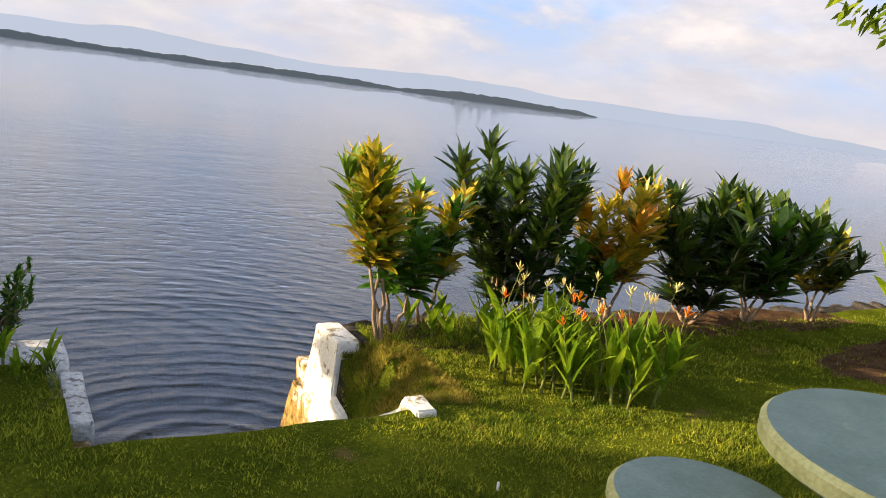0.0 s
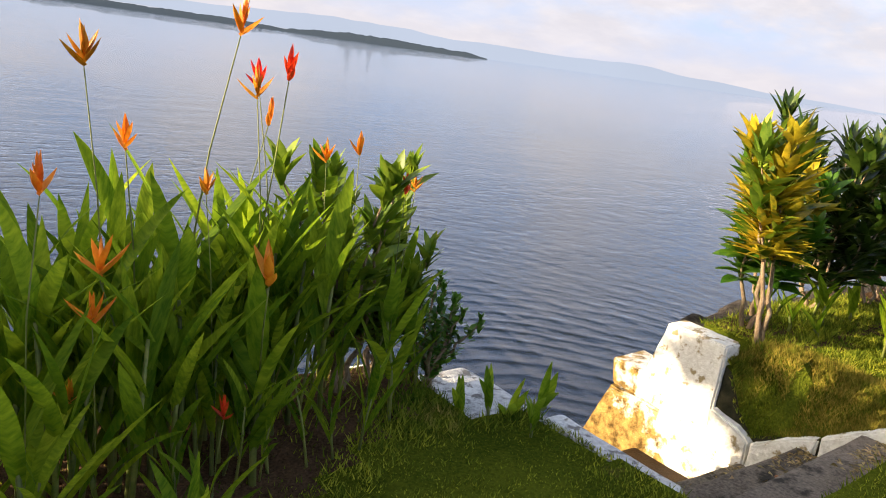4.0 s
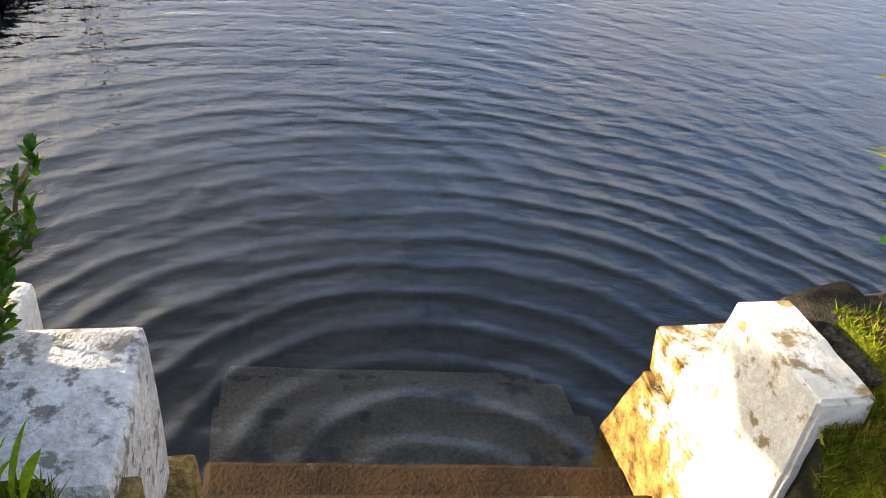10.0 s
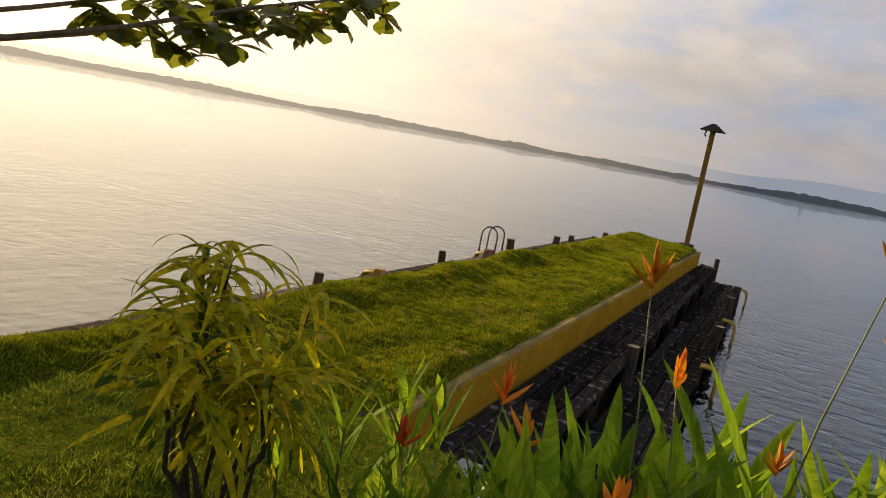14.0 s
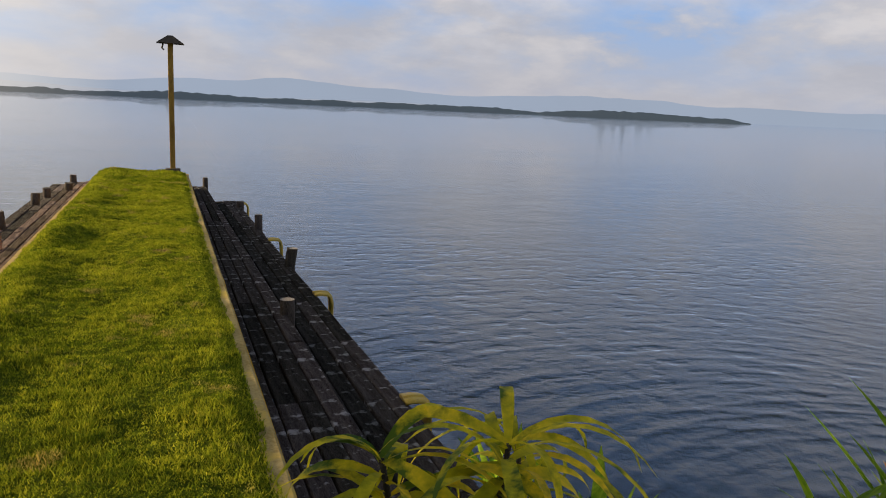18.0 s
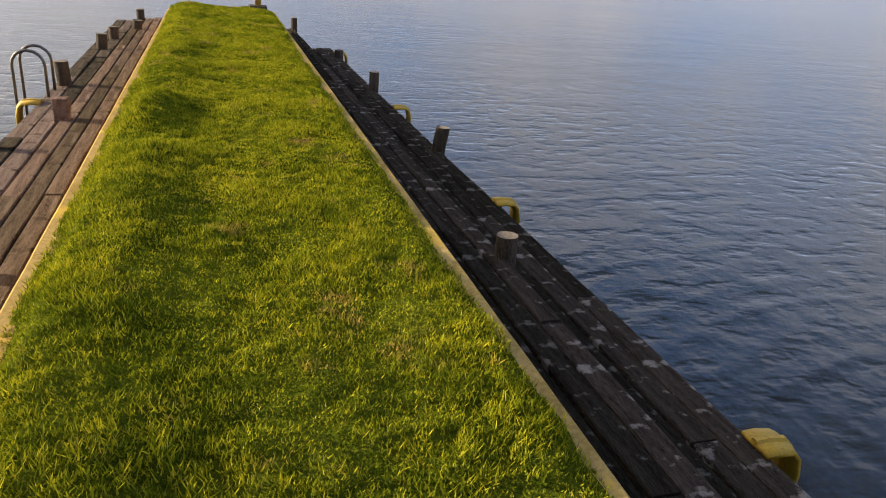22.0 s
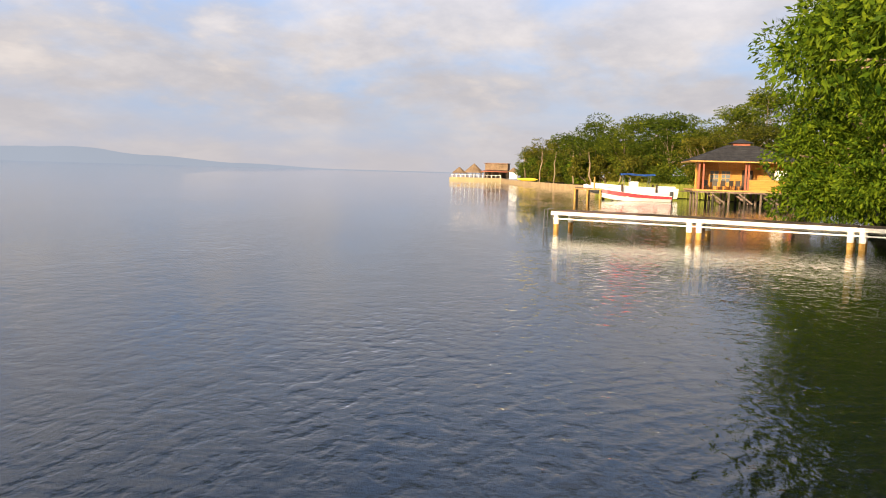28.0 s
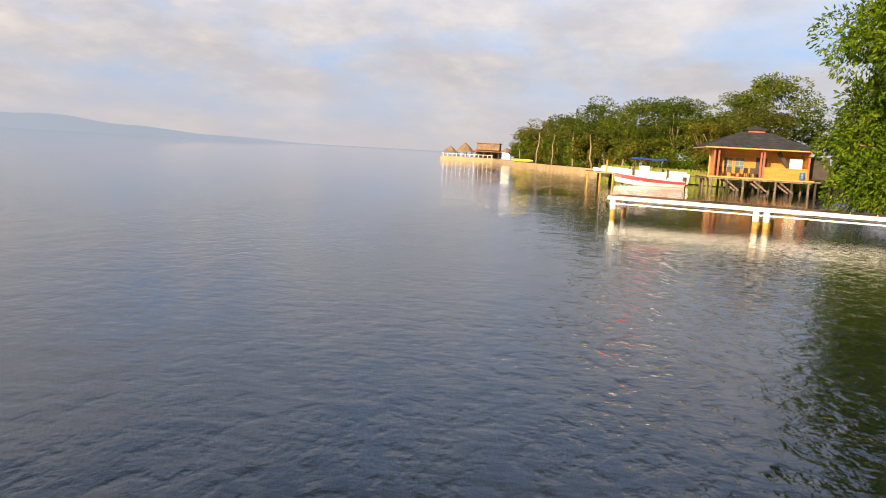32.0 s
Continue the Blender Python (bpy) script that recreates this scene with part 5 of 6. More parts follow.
def weeping(at, height, seed):
    r = random.Random(seed)
    p = thing("croton_shrub", (at[0], at[1], 0.97), "weeping croton with narrow yellow green leaves beside the jetty", "shrub")
    for s in range(12):
        a = s * 2.4 + r.uniform(-0.3, 0.3)
        reach = r.uniform(0.05, 0.38)
        top = Vector((reach * math.cos(a), reach * math.sin(a), height * r.uniform(0.50, 0.93) * (1 - 0.35 * reach)))
        pts, rad = tree_limb((0.07 * math.cos(a), 0.07 * math.sin(a), 0), top, 0.012, 0.006, n=6, seed=seed + s, wob=0.10)
        stem = part("stem", tube_bm(pts, rad, 6), POSTWOOD, p, smooth=True)
        tuft = Leaves()
        for k in range(26):
            t = 1 - 0.22 * (k / 26) ** 1.5
            i = min(int(t * 6), 5)
            c = pts[i].lerp(pts[i + 1], t * 6 - i)
            old = k > 18
            tuft.add(aim(c, k * 137.5 + r.uniform(-20, 20), r.uniform(-35, 15) if old else r.uniform(15, 70), r.uniform(-40, 40)), blade(r.uniform(0.22, 0.42), r.uniform(0.020, 0.034), droop=r.uniform(0.9, 1.6) if old else r.uniform(1.6, 2.5), fold=0.3, rows=8, shape=0.9, twist=r.uniform(-0.8, 0.8)))
        tuft.link("leaf_whorl", WEEPLEAF, stem)
    return p


weeping((1.75, -0.76), 1.25, 3)


# ---- the almond tree west of the jetty, whose limb hangs over it ----
def obovate(length, width, droop):
    return blade(length, width, droop=droop, fold=0.15, rows=5, shape=1.7)


almond = thing("almond_tree", (-4.6, -1.6, 0.9), "sea almond tree with large round leaves on low limbs", "tree")
pts, rad = tree_limb((0, 0, 0), (0.7, 0.5, 3.0), 0.22, 0.16, n=6, seed=2, wob=0.15)
part("trunk", tube_bm(pts, rad, 12), BARK, almond, smooth=True)
ends = []
r = random.Random(23)
for k, end in enumerate([(4.0, 3.75, 2.46), (4.6, 3.85, 2.58), (3.5, 3.6, 2.52), (2.2, 0.9, 3.4), (1.9, -1.6, 3.6), (-0.8, 1.2, 4.2), (0.2, -1.8, 4.3), (-2.2, 0.3, 3.7), (-1.2, -1.8, 3.9), (-1.6, 1.7, 3.9), (1.2, -2.6, 3.8), (0.3, 0.5, 5.0), (0.9, 1.0, 4.6)]):
    lp, lr = tree_limb(pts[3] if k < 3 else pts[-1], end, 0.04 if k < 3 else 0.085, 0.010 if k < 3 else 0.016, sag=-0.25 if k < 3 else 0.2, n=7, seed=40 + k, wob=0.22)
    limb = part("limb", tube_bm(lp, lr, 8), BARK, almond, smooth=True)
    for t in (0.8, 0.92, 1.0) if k < 3 else (0.58, 0.8, 1.0):
        i = min(int(t * 7), 6)
        c = lp[i].lerp(lp[i + 1], t * 7 - i)
        for b in range(3):
            d = Vector((r.uniform(-0.55, 0.55), r.uniform(-0.55, 0.55), r.uniform(-0.12, 0.3))) * 0.6
            if k < 3:
                d.z = -abs(d.z) - 0.05
            part("twig", tube_bm([c, c + d * 0.6, c + d], [0.012, 0.008, 0.005], 5), BARK, limb)
            tuft = Leaves()
            for q in range(8 if k < 3 else 10):
                tuft.add(aim(c + d * r.uniform(0.6, 1.0), q * 137.5, r.uniform(-35, 45), r.uniform(-30, 30)), obovate(r.uniform(0.14, 0.24) * 1.3, r.uniform(0.08, 0.125) * 1.55, r.uniform(0.2, 0.9)))
            tuft.link("leaf_whorl", ALMOND, limb)
# the rest of its wide crown, tier above tier: unseen, trimmed to shade the lawn
centres = []
while len(centres) < 170:
    a, u, rad = r.uniform(0, 6.28), r.random() ** 0.5, r.uniform(0.35, 0.7)
    x, y = 4.6 * u * math.cos(a) - 0.3, 4.6 * u * math.sin(a)
    if 0.39 * x + 0.92 * y - 3.27 + 0.7 * rad < 0.60 and x < 3.2:
        # its northern flank is raised high so its shadow misses the weeping croton
        floor_z = 3.55 if 0.39 * x + 0.92 * y - 3.27 + 0.7 * rad > -0.6 else 2.2
        centres.append((x, y, floor_z + 4.6 * r.random() * (1 - 0.45 * u), rad))
quad_mesh("crown", leaf_cloud(centres, 34000, 0.27, 31, aspect=0.55), ALMOND, almond)


# ---- table and stools ----
def round_table(name, at, radius, height, thick, label, category):
    t = thing(name, at, label, category)
    prof = [(0.0, height), (radius - 0.02, height), (radius, height - 0.02), (radius, height - thick + 0.02), (radius - 0.03, height - thick), (0.0, height - thick)]
    bm = bmesh.new()
    top = [[bm.verts.new((rr * math.cos(a), rr * math.sin(a), z)) for a in (2 * math.pi * k / 48 for k in range(48))] for rr, z in prof[1:-1]]
    bm.faces.new(top[0])
    bm.faces.new(top[-1][::-1])
    for a, b in zip(top, top[1:]):
        for k in range(48):
            bm.faces.new((a[k], b[k], b[(k + 1) % 48], a[(k + 1) % 48]))
    ob = part("top", bm, GREENTABLE, t)
    ob.data.materials.append(TABLERIM)
    for f in ob.data.polygons:
        f.material_index = 0 if abs(f.normal.z) > 0.8 else 1
    part("pedestal", tube_bm([(0, 0, -0.05), (0, 0, 0.08), (0, 0, 0.14), (0, 0, height - thick)], [radius * 0.42, radius * 0.40, radius * 0.22, radius * 0.26], 20), TABLERIM, t, smooth=True)
    return t


round_table("garden_table", (7.46, -4.32, LAND), 0.62, 0.76, 0.09, "round garden table of pale green painted concrete on the lawn", "table")
round_table("garden_stool", (6.76, -3.93, LAND), 0.34, 0.50, 0.07, "round garden stool of pale green painted concrete beside the table", "stool")
bit = thing("paper_scrap", (6.64, -2.94, LAND + 0.01), "small white scrap lying on the lawn", "scrap")
part("sheet", box_bm(-0.005, 0.005, -0.006, 0.006, 0, 0.04, 0.002, 0.002), CHALK, bit)
for k, (x, y, a) in enumerate(((5.60, -2.80, 20),)):
    lf = thing("fallen_leaf", (x, y, ground_height(x, y) + 0.02), "curled brown fallen leaf on the lawn", "leaf")
    one = Leaves()
    one.add(aim((0, 0, 0), a, 12), obovate(0.13, 0.08, 1.4))
    one.link("blade", DRYLEAF, lf)
for x, y in ((3.6, -1.55), (3.45, -1.35), (3.2, -1.5), (3.75, -1.4), (3.05, -1.62), (8.3, -1.15), (5.9, -1.72), (0.62, 1.5)):
    lf = thing("fallen_leaf", (x, y, (ground_height(x, y) if x > 2 and x != 5.9 else 0.97 if x < 2 else 0.80) + 0.015), "small brown fallen leaf on the ground", "leaf", "fallen leaves")
    one = Leaves()
    one.add(aim((0, 0, 0), rnd.uniform(0, 360), rnd.uniform(0, 25)), obovate(rnd.uniform(0.05, 0.12), rnd.uniform(0.03, 0.06), 1.2))
    one.link("blade", DRYLEAF, lf)


# ---- grass ----
def grass(name, label, mat, spots, tall_range, wide, seed, parent=None):
    """Single blades, three corners each; spots: rows of x, y, z and a height factor."""
    g = np.random.default_rng(seed)
    n = len(spots)
    p = np.array(spots)
    a = g.uniform(0, 2 * np.pi, n)
    h = g.uniform(*tall_range, n) * p[:, 3]
    lean = g.uniform(0.2, 1.0, n) * h
    b = g.uniform(0, 2 * np.pi, n)
    w = wide * g.uniform(0.7, 1.3, n)
    v = np.empty((n, 3, 3))
    v[:, 0] = p[:, :3] + np.stack([np.cos(a) * w, np.sin(a) * w, np.zeros(n)], 1)
    v[:, 1] = p[:, :3] - np.stack([np.cos(a) * w, np.sin(a) * w, np.zeros(n)], 1)
    v[:, 2] = p[:, :3] + np.stack([np.cos(b) * lean, np.sin(b) * lean, h], 1)
    me = bpy.data.meshes.new(name)
    me.vertices.add(3 * n)
    me.vertices.foreach_set("co", v.ravel())
    me.loops.add(3 * n)
    me.loops.foreach_set("vertex_index", np.arange(3 * n))
    me.polygons.add(n)
    me.polygons.foreach_set("loop_start", np.arange(0, 3 * n, 3))
    me.materials.append(mat)
    me.update(calc_edges=True)
    ob = new(name, me)
    if parent:
        ob.parent = parent
    return tagged(ob, label, "grass", kind="stuff")


r = random.Random(77)
spots = []
for _ in range(300000):
    y = JY0 + (JY1 - JY0) * r.random() ** 1.35
    x = r.uniform(LEFT + 0.055, right_edge(y) + 0.042 + 0.025 * noise.noise(Vector((y * 2.3, 8, 0))))
    c = noise.noise(Vector((x * 2.6, y * 2.2, 1))) + 0.6 * noise.noise(Vector((x * 13, y * 12, 3)))
    spots.append((x, y, jetty_height(x, y) - 0.006, max(0.5, 0.9 + 1.1 * c) * (1 + 0.35 * max(0, y - 6) / 9)))
grass("jetty_grass", "short yellow green mown grass on the jetty", BLADE, spots, (0.011, 0.030), 0.0038, 3)
spots = []
while len(spots) < 330000:
    u = r.random()
    if u < 0.64:
        x, y = r.uniform(1.2, 9.0), r.uniform(-4.6, -0.4)
    elif u < 0.82:
        x, y = r.uniform(6.6, 14.0), r.uniform(-5.0, -1.0)
    else:
        x, y = r.uniform(-0.6, 3.0), r.uniform(-2.6, 0.6)
    if CUT_X0 - 0.02 < x < STAIR_X1 + 0.02 and y > STAIR_Y - 0.02 or y > coast_y(x) - 0.02:
        continue
    if 4.60 < x < 5.12 and y > -1.0 or 6.6 < x < 6.88 and y > -0.97:
        continue
    if 2.35 < x < 4.75 and y > -1.25 + max(0, x - 3.6) * 0.7 and r.random() < 0.85:
        continue
    if ((x - 11.9) / 1.6) ** 2 + ((y + 2.2) / 0.5) ** 2 < 0.9 and r.random() < 0.85:
        continue
    c = noise.noise(Vector((x * 1.9, y * 1.9, 5))) + 0.9 * noise.noise(Vector((x * 12, y * 12, 2)))
    k = max(0.4, 0.95 + 1.2 * c)
    if 6.85 < x < 9 and y > -1.15:
        k *= 2.4
    if x < 5.0 and y > -1.1 - max(0, 4.2 - x) * 0.6 and x > 3.8:
        k *= 2.2
    far = max(0.0, x - 8.0) / 5
    spots.append((x, y, ground_height(x, y) - 0.006, k * (1 + 0.4 * far)))
grass("lawn_grass", "short green mown lawn grass", LAWNBLADE, spots, (0.011, 0.028), 0.0038, 4)
spots = []
for _ in range(16000):
    x, y = 6.70 + 0.42 * r.random() ** 1.2, r.uniform(-2.02, -0.93)
    spots.append((x, y, ground_height(x, y) - 0.004, r.uniform(0.6, 1.5)))
grass("slope_grass", "dry tufted grass on the slope above the steps", DRYBLADE, spots, (0.02, 0.045), 0.004, 5)

spots = []
for y0, y1, z, count in ((-2.1, -1.86, 0.885, 260), (-1.84, -1.5, 0.655, 320), (-1.46, -1.2, 0.40, 90)):
    for _ in range(count):
        x = 6.64 - abs(r.gauss(0, 0.22))
        spots.append((x, r.uniform(y0, y1), z + 0.002, r.uniform(0.1, 0.35)))
grass("straw", "dry grass clippings scattered over the steps", STRAW, spots, (0.03, 0.05), 0.02, 6)
spots = []
for _ in range(900):
    x = r.uniform(5.12, 6.6)
    spots.append((x, -2.10 + r.uniform(-0.03, 0.05), 0.985 - 0.02 * r.random(), r.uniform(0.5, 1.3)))
grass("edge_grass", "grass overhanging the topmost step", LAWNBLADE, spots, (0.03, 0.06), 0.0045, 8)


# ---- trees of the shore ----
def shore_tree(name, at, height, spread, trunk, mat, seed, clumps, leaves, size, low=0.35, label="", group="", squash=1.0, lean=(0, 0), skirt=0.0, lump=(0.20, 0.36)):
    r = random.Random(seed)
    t = thing(name, at, label, "tree", group)
    top = Vector((lean[0], lean[1], height * low))
    pts, rad = tree_limb((0, 0, -0.3), top, trunk, trunk * 0.7, n=5, seed=seed, wob=0.2 * trunk)
    part("trunk", tube_bm(pts, rad, 9), BARK, t, smooth=True)
    centres = []
    for k in range(clumps):
        a, u = r.uniform(0, 6.28), r.random() ** 0.6
        z = height * (low + (0.93 - low) * r.random())
        s = math.sin(math.pi * min(1, max(0.12, (z / height - low * 0.55) / (1.05 - low * 0.55)))) ** 0.6
        s = max(s, skirt) if z < height * 0.5 else s
        c = (lean[0] + spread * u * s * math.cos(a), lean[1] + spread * u * s * math.sin(a) * squash, z)
        centres.append((*c, spread * r.uniform(*lump)))
        if k % 3 == 0:
            lp, lr = tree_limb(top, c, trunk * 0.45, trunk * 0.08, sag=spread * 0.05, n=4, seed=seed + k, wob=0.1 * spread)
            part("limb", tube_bm(lp, lr, 6), BARK, t, smooth=True)
    quad_mesh("crown", leaf_cloud(centres, leaves, size, seed), mat, t)
    return t


# the mango tree that hangs over the water behind the white dock
shore_tree("mango_tree", (41.0, -8.9, 0.9), 13.2, 7.8, 0.45, MANGOLEAF, 5, 300, 200000, 0.28, 0.05, "great leafy mango tree hanging low over the water", squash=0.8, skirt=0.86, lump=(0.13, 0.24))
shore_tree("mango_tree", (47.0, -14.5, 0.9), 17.0, 7.0, 0.4, MANGOLEAF, 6, 60, 40000, 0.38, 0.10, "leafy mango tree on the shore behind the great one")
shore_tree("garden_tree", (16.9, -1.75, 0.9), 7.6, 3.4, 0.20, MANGOLEAF, 8, 46, 15000, 0.24, 0.50, "garden tree with a pale trunk in the far flower bed")

# woods along the far side of the bay
r = random.Random(61)
protos = []
for k in range(7):
    h = 12 + 1.3 * k
    protos.append(shore_tree("wood_tree", (0, 0, -80), h, h * 0.36, 0.22, (TREELEAF, TREELEAF_B, TREELEAF)[k % 3], 100 + k, 30, 7600, 0.52, 0.24 + 0.03 * (k % 3), "tall leafy tree in the wood on the shore", "trees of the wood"))
for x, y, s in ((238, 27, 0.50), (228, 24, 0.62), (222, 26.5, 0.68), (215, 22, 0.80), (209, 24.5, 0.88), (203, 20, 0.95), (196, 21, 0.98), (190, 17, 0.95), (184, 17.5, 0.98), (176, 13, 0.96), (170, 13.5, 0.98), (163, 9, 1.0),
                (157, 9.5, 1.02), (150, 5, 1.06), (145, 6, 1.04), (139, 1, 1.04), (133, 2, 0.98), (128, -3, 1.02), (122, -4.5, 0.96), (117, -8, 0.95), (112, -9, 0.88), (108, -13, 0.86), (160, -2, 1.28), (172, 3, 1.3), (148, -6, 1.22),
                (136, -11, 1.12), (126, -15, 1.1), (117, -19, 1.05), (110, -24, 1.05), (102, -24, 1.0), (106, -32, 1.25), (98, -34, 1.25), (186, 8, 1.25), (200, 12, 1.15), (92, -28, 0.95), (140, -22, 1.4), (160, -14, 1.4), (214, 15, 0.95)):
    ob = copy_thing(r.choice(protos), Matrix.Translation((x, y, 0.95 + min(3.0, 0.05 * max(0, coast_y(x) - y)))) @ Euler((0, 0, r.uniform(0, 6.28))).to_matrix().to_4x4() @ Matrix.Diagonal((s * 0.95, s * 0.95, s * 0.63, 1)))
drop(protos)


# undergrowth below the trees
bushes = []
for k in range(3):
    bushes.append(shore_tree("bush", (0, 0, -80), 3.6 + k * 0.6, 2.6, 0.08, (TREELEAF, TREELEAF_B, MANGOLEAF)[k], 150 + k, 12, 1500, 0.55, 0.10, "leafy bush at the foot of the wood", "bushes of the wood"))
for k in range(44):
    x = 104 + 130 * (k + r.uniform(-0.3, 0.3)) / 44
    copy_thing(r.choice(bushes), Matrix.Translation((x, coast_y(x) - r.uniform(3.0, 7.5), 0.9)) @ Euler((0, 0, r.uniform(0, 6.28))).to_matrix().to_4x4() @ Matrix.Scale(r.uniform(0.7, 1.25), 4))
drop(bushes)


def palm(at, h, seed):
    r = random.Random(seed)
    p = thing("palm_tree", at, "slim palm tree with arching fronds on the shore", "palm", "palms of the shore")
    pts, rad = tree_limb((0, 0, -0.2), (r.uniform(-1, 1), r.uniform(-1, 1), h), 0.16, 0.10, n=6, seed=seed, wob=0.5)
    part("trunk", tube_bm(pts, rad, 7), BARK, p, smooth=True)
    for k in range(15):
        fr = Leaves()
        m = aim(pts[-1], k * 137.5, r.uniform(-15, 60))
        rib = blade(2.6, 0.05, droop=1.3, rows=7)
        for q in range(1, 8):
            c = Vector(rib[0][3 * q + 1])
            for sd in (-1, 1):
                fr.add(m @ aim(c, sd * 62, -18), blade(0.75, 0.07, droop=0.6, rows=2))
        fr.add(m, rib)
        fr.link("frond", TREELEAF_B, p)


for k, (x, y, h) in enumerate(((172, 19.5, 7), (160, 15.5, 6.5), (148, 11, 7), (140, 7.5, 6), (128, 3, 5.5), (196, 25, 6))):
    palm((x, y, 0.9), h, 200 + k)

# reeds before the wood
g = np.random.default_rng(9)
n = 5200
rx = g.uniform(92, 128, n)
ry = np.array([coast_y(v) for v in rx]) + g.uniform(-3.2, 1.4, n)
rh = g.uniform(0.9, 1.9, n)
base = np.stack([rx, ry, np.full(n, 0.1)], 1)
v = np.empty((n, 4, 3))
v[:, 0], v[:, 1] = base - [0, 0.05, 0], base + [0, 0.05, 0]
tipp = base + np.stack([g.normal(scale=0.15, size=n), g.normal(scale=0.2, size=n), rh], 1)
v[:, 2], v[:, 3] = tipp + [0, 0.012, 0], tipp - [0, 0.012, 0]
tagged(quad_mesh("reeds", v, REED), "yellow green reeds along the shore", "reeds", kind="stuff")


# ---- the white dock ----
dock = thing("dock", (36.5, 0, 0), "long white painted dock on rusty piles over the water", "dock")
dock.matrix_basis = pose(36.95, 8.05, 0, 0, 0, 0)
DIR = Vector((-0.35, -1.0, 0)).normalized()
OUT = Vector((1.0, -0.35, 0)).normalized()


def along(a, b, z):
    return DIR * a + OUT * b + Vector((0, 0, z))


def beam(p0, p1, wide, high):
    """A squared beam from p0 to p1."""
    d = Vector(p1) - Vector(p0)
    bm = box_bm(0, d.length, -wide / 2, wide / 2, -high / 2, high / 2, min(wide, high) * 0.12)
    bmesh.ops.transform(bm, matrix=Matrix.Translation(p0) @ d.to_track_quat("X", "Z").to_matrix().to_4x4(), verts=bm.verts[:])
    return bm


for k in range(26):
    part("plank", beam(along(0.5 + k * 1.0, -0.02, 0.90), along(0.5 + k * 1.0, 2.0, 0.90), 0.97, 0.05), BROWNWOOD, dock)
for b in (0.0, 2.0):
    part("fascia", beam(along(0, b, 0.82), along(26, b, 0.82), 0.10, 0.17), DOCKWHITE, dock)
    part("rail", beam(along(0.1, b, 0.56), along(26, b, 0.60), 0.06, 0.06), DOCKWHITE, dock)
for k in range(5):
    a = 0.25 + k * 6.25
    for b in (0.06, 1.94):
        for off in ((0.0,) if k == 0 else (0.0, 0.42)):
            part("stilt", tube_bm([along(a + off, b, 0.30), along(a + off, b, 0.82)], 0.13, 10), DOCKWHITE, dock)
            part("stilt_foot", tube_bm([along(a + off, b, -2.5), along(a + off, b, 0.32)], 0.125, 10), RUSTPILE, dock)
    part("cross_beam", beam(along(a, 0.06, 0.70), along(a, 1.94, 0.70), 0.1, 0.12), DOCKWHITE, dock)
for b in (0.35, 0.75):
    part("ladder_rail", tube_bm([along(-0.55, b, -1.0), along(-0.5, b, 0.95), along(-0.2, b, 1.02)], 0.025, 7), METAL, dock)
for k in range(3):
    part("ladder_rung", tube_bm([along(-0.53, 0.35, 0.05 + 0.28 * k), along(-0.53, 0.75, 0.05 + 0.28 * k)], 0.02, 6), METAL, dock)

# ---- the house on stilts ----
HX, HY = 85.0, -9.2
house = thing("lake_house", (HX, HY, 0), "varnished wooden house on stilts with a dark hipped roof", "house")
w2, d2 = 4.95, 4.2
part("deck", box_bm(-0.4, 2 * d2, -w2 - 0.35, w2 + 0.45, 1.42, 1.58, 0.02), HOUSETRIM, house)
part("deck_beam", box_bm(-0.3, 2 * d2, -w2 - 0.2, w2 + 0.3, 1.24, 1.42, 0.02), BROWNWOOD, house)
for k in range(7):
    y = -w2 + 0.1 + k * (2 * w2 - 0.2) / 6
    for x in (-0.15, 2.6, 5.4):
        part("stilt", tube_bm([(x, y + rnd.uniform(-0.1, 0.1), -2.2), (x, y, 1.25)], [0.15, 0.12], 8), POSTWOOD if k % 2 else BROWNWOOD, house)
for y in (-2.0, 0.6, 3.4):
    part("brace", beam((-0.2, y, 1.2), (-0.2, y - 1.4, 0.15), 0.16, 0.18), BROWNWOOD, house)
    part("brace", beam((0.6, y + 0.4, 1.2), (0.6, y - 1.1, 0.1), 0.16, 0.18), BROWNWOOD, house)
# back wall of boards, side wall, front half wall
for k in range(20):
    y = -w2 + 0.25 + k * 0.475
    part("wall_board", box_bm(3.0, 3.12, y, y + 0.465, 1.58, 4.55, 0.015), HOUSEWOOD, house)
part("side_wall", box_bm(0.3, 2.99, w2 - 0.42, w2 - 0.30, 1.58, 4.5, 0.01), HOUSEWOOD, house)
part("side_wall", box_bm(0.1, 2.99, -w2 + 0.1, -w2 + 0.22, 1.58, 4.5, 0.01), HOUSEWOOD, house)
for k in range(5):
    z = 1.60 + k * 0.21
    part("half_wall_board", box_bm(-0.05, 0.06, -4.75, -0.35, z, z + 0.2, 0.012), HOUSEWOOD, house)
part("half_wall_cap", box_bm(-0.10, 0.12, -4.8, -0.3, 2.66, 2.74, 0.012), HOUSETRIM, house)
for y in (-4.7, -0.25, 0.05, 4.3, 4.75):
    part("column", box_bm(-0.12, 0.06, y - 0.09, y + 0.09, 1.58, 4.52, 0.012), REDTRIM, house)
part("door", box_bm(2.9, 2.98, -1.2, -0.1, 1.58, 3.75, 0.01), DARKDOOR, house, "dark open doorway")
for y in (1.1, 2.3):
    win = part("window", box_bm(2.92, 2.985, y, y + 0.95, 2.35, 3.65, 0.01), GLASSDARK, house)
    for q in (0.0, 0.46, 0.92):
        part("bar", box_bm(2.89, 2.935, y + q, y + q + 0.05, 2.35, 3.65), HOUSETRIM, win)
    for q in (2.35, 2.78, 3.2, 3.6):
        part("bar", box_bm(2.888, 2.933, y, y + 0.97, q, q + 0.05), HOUSETRIM, win)
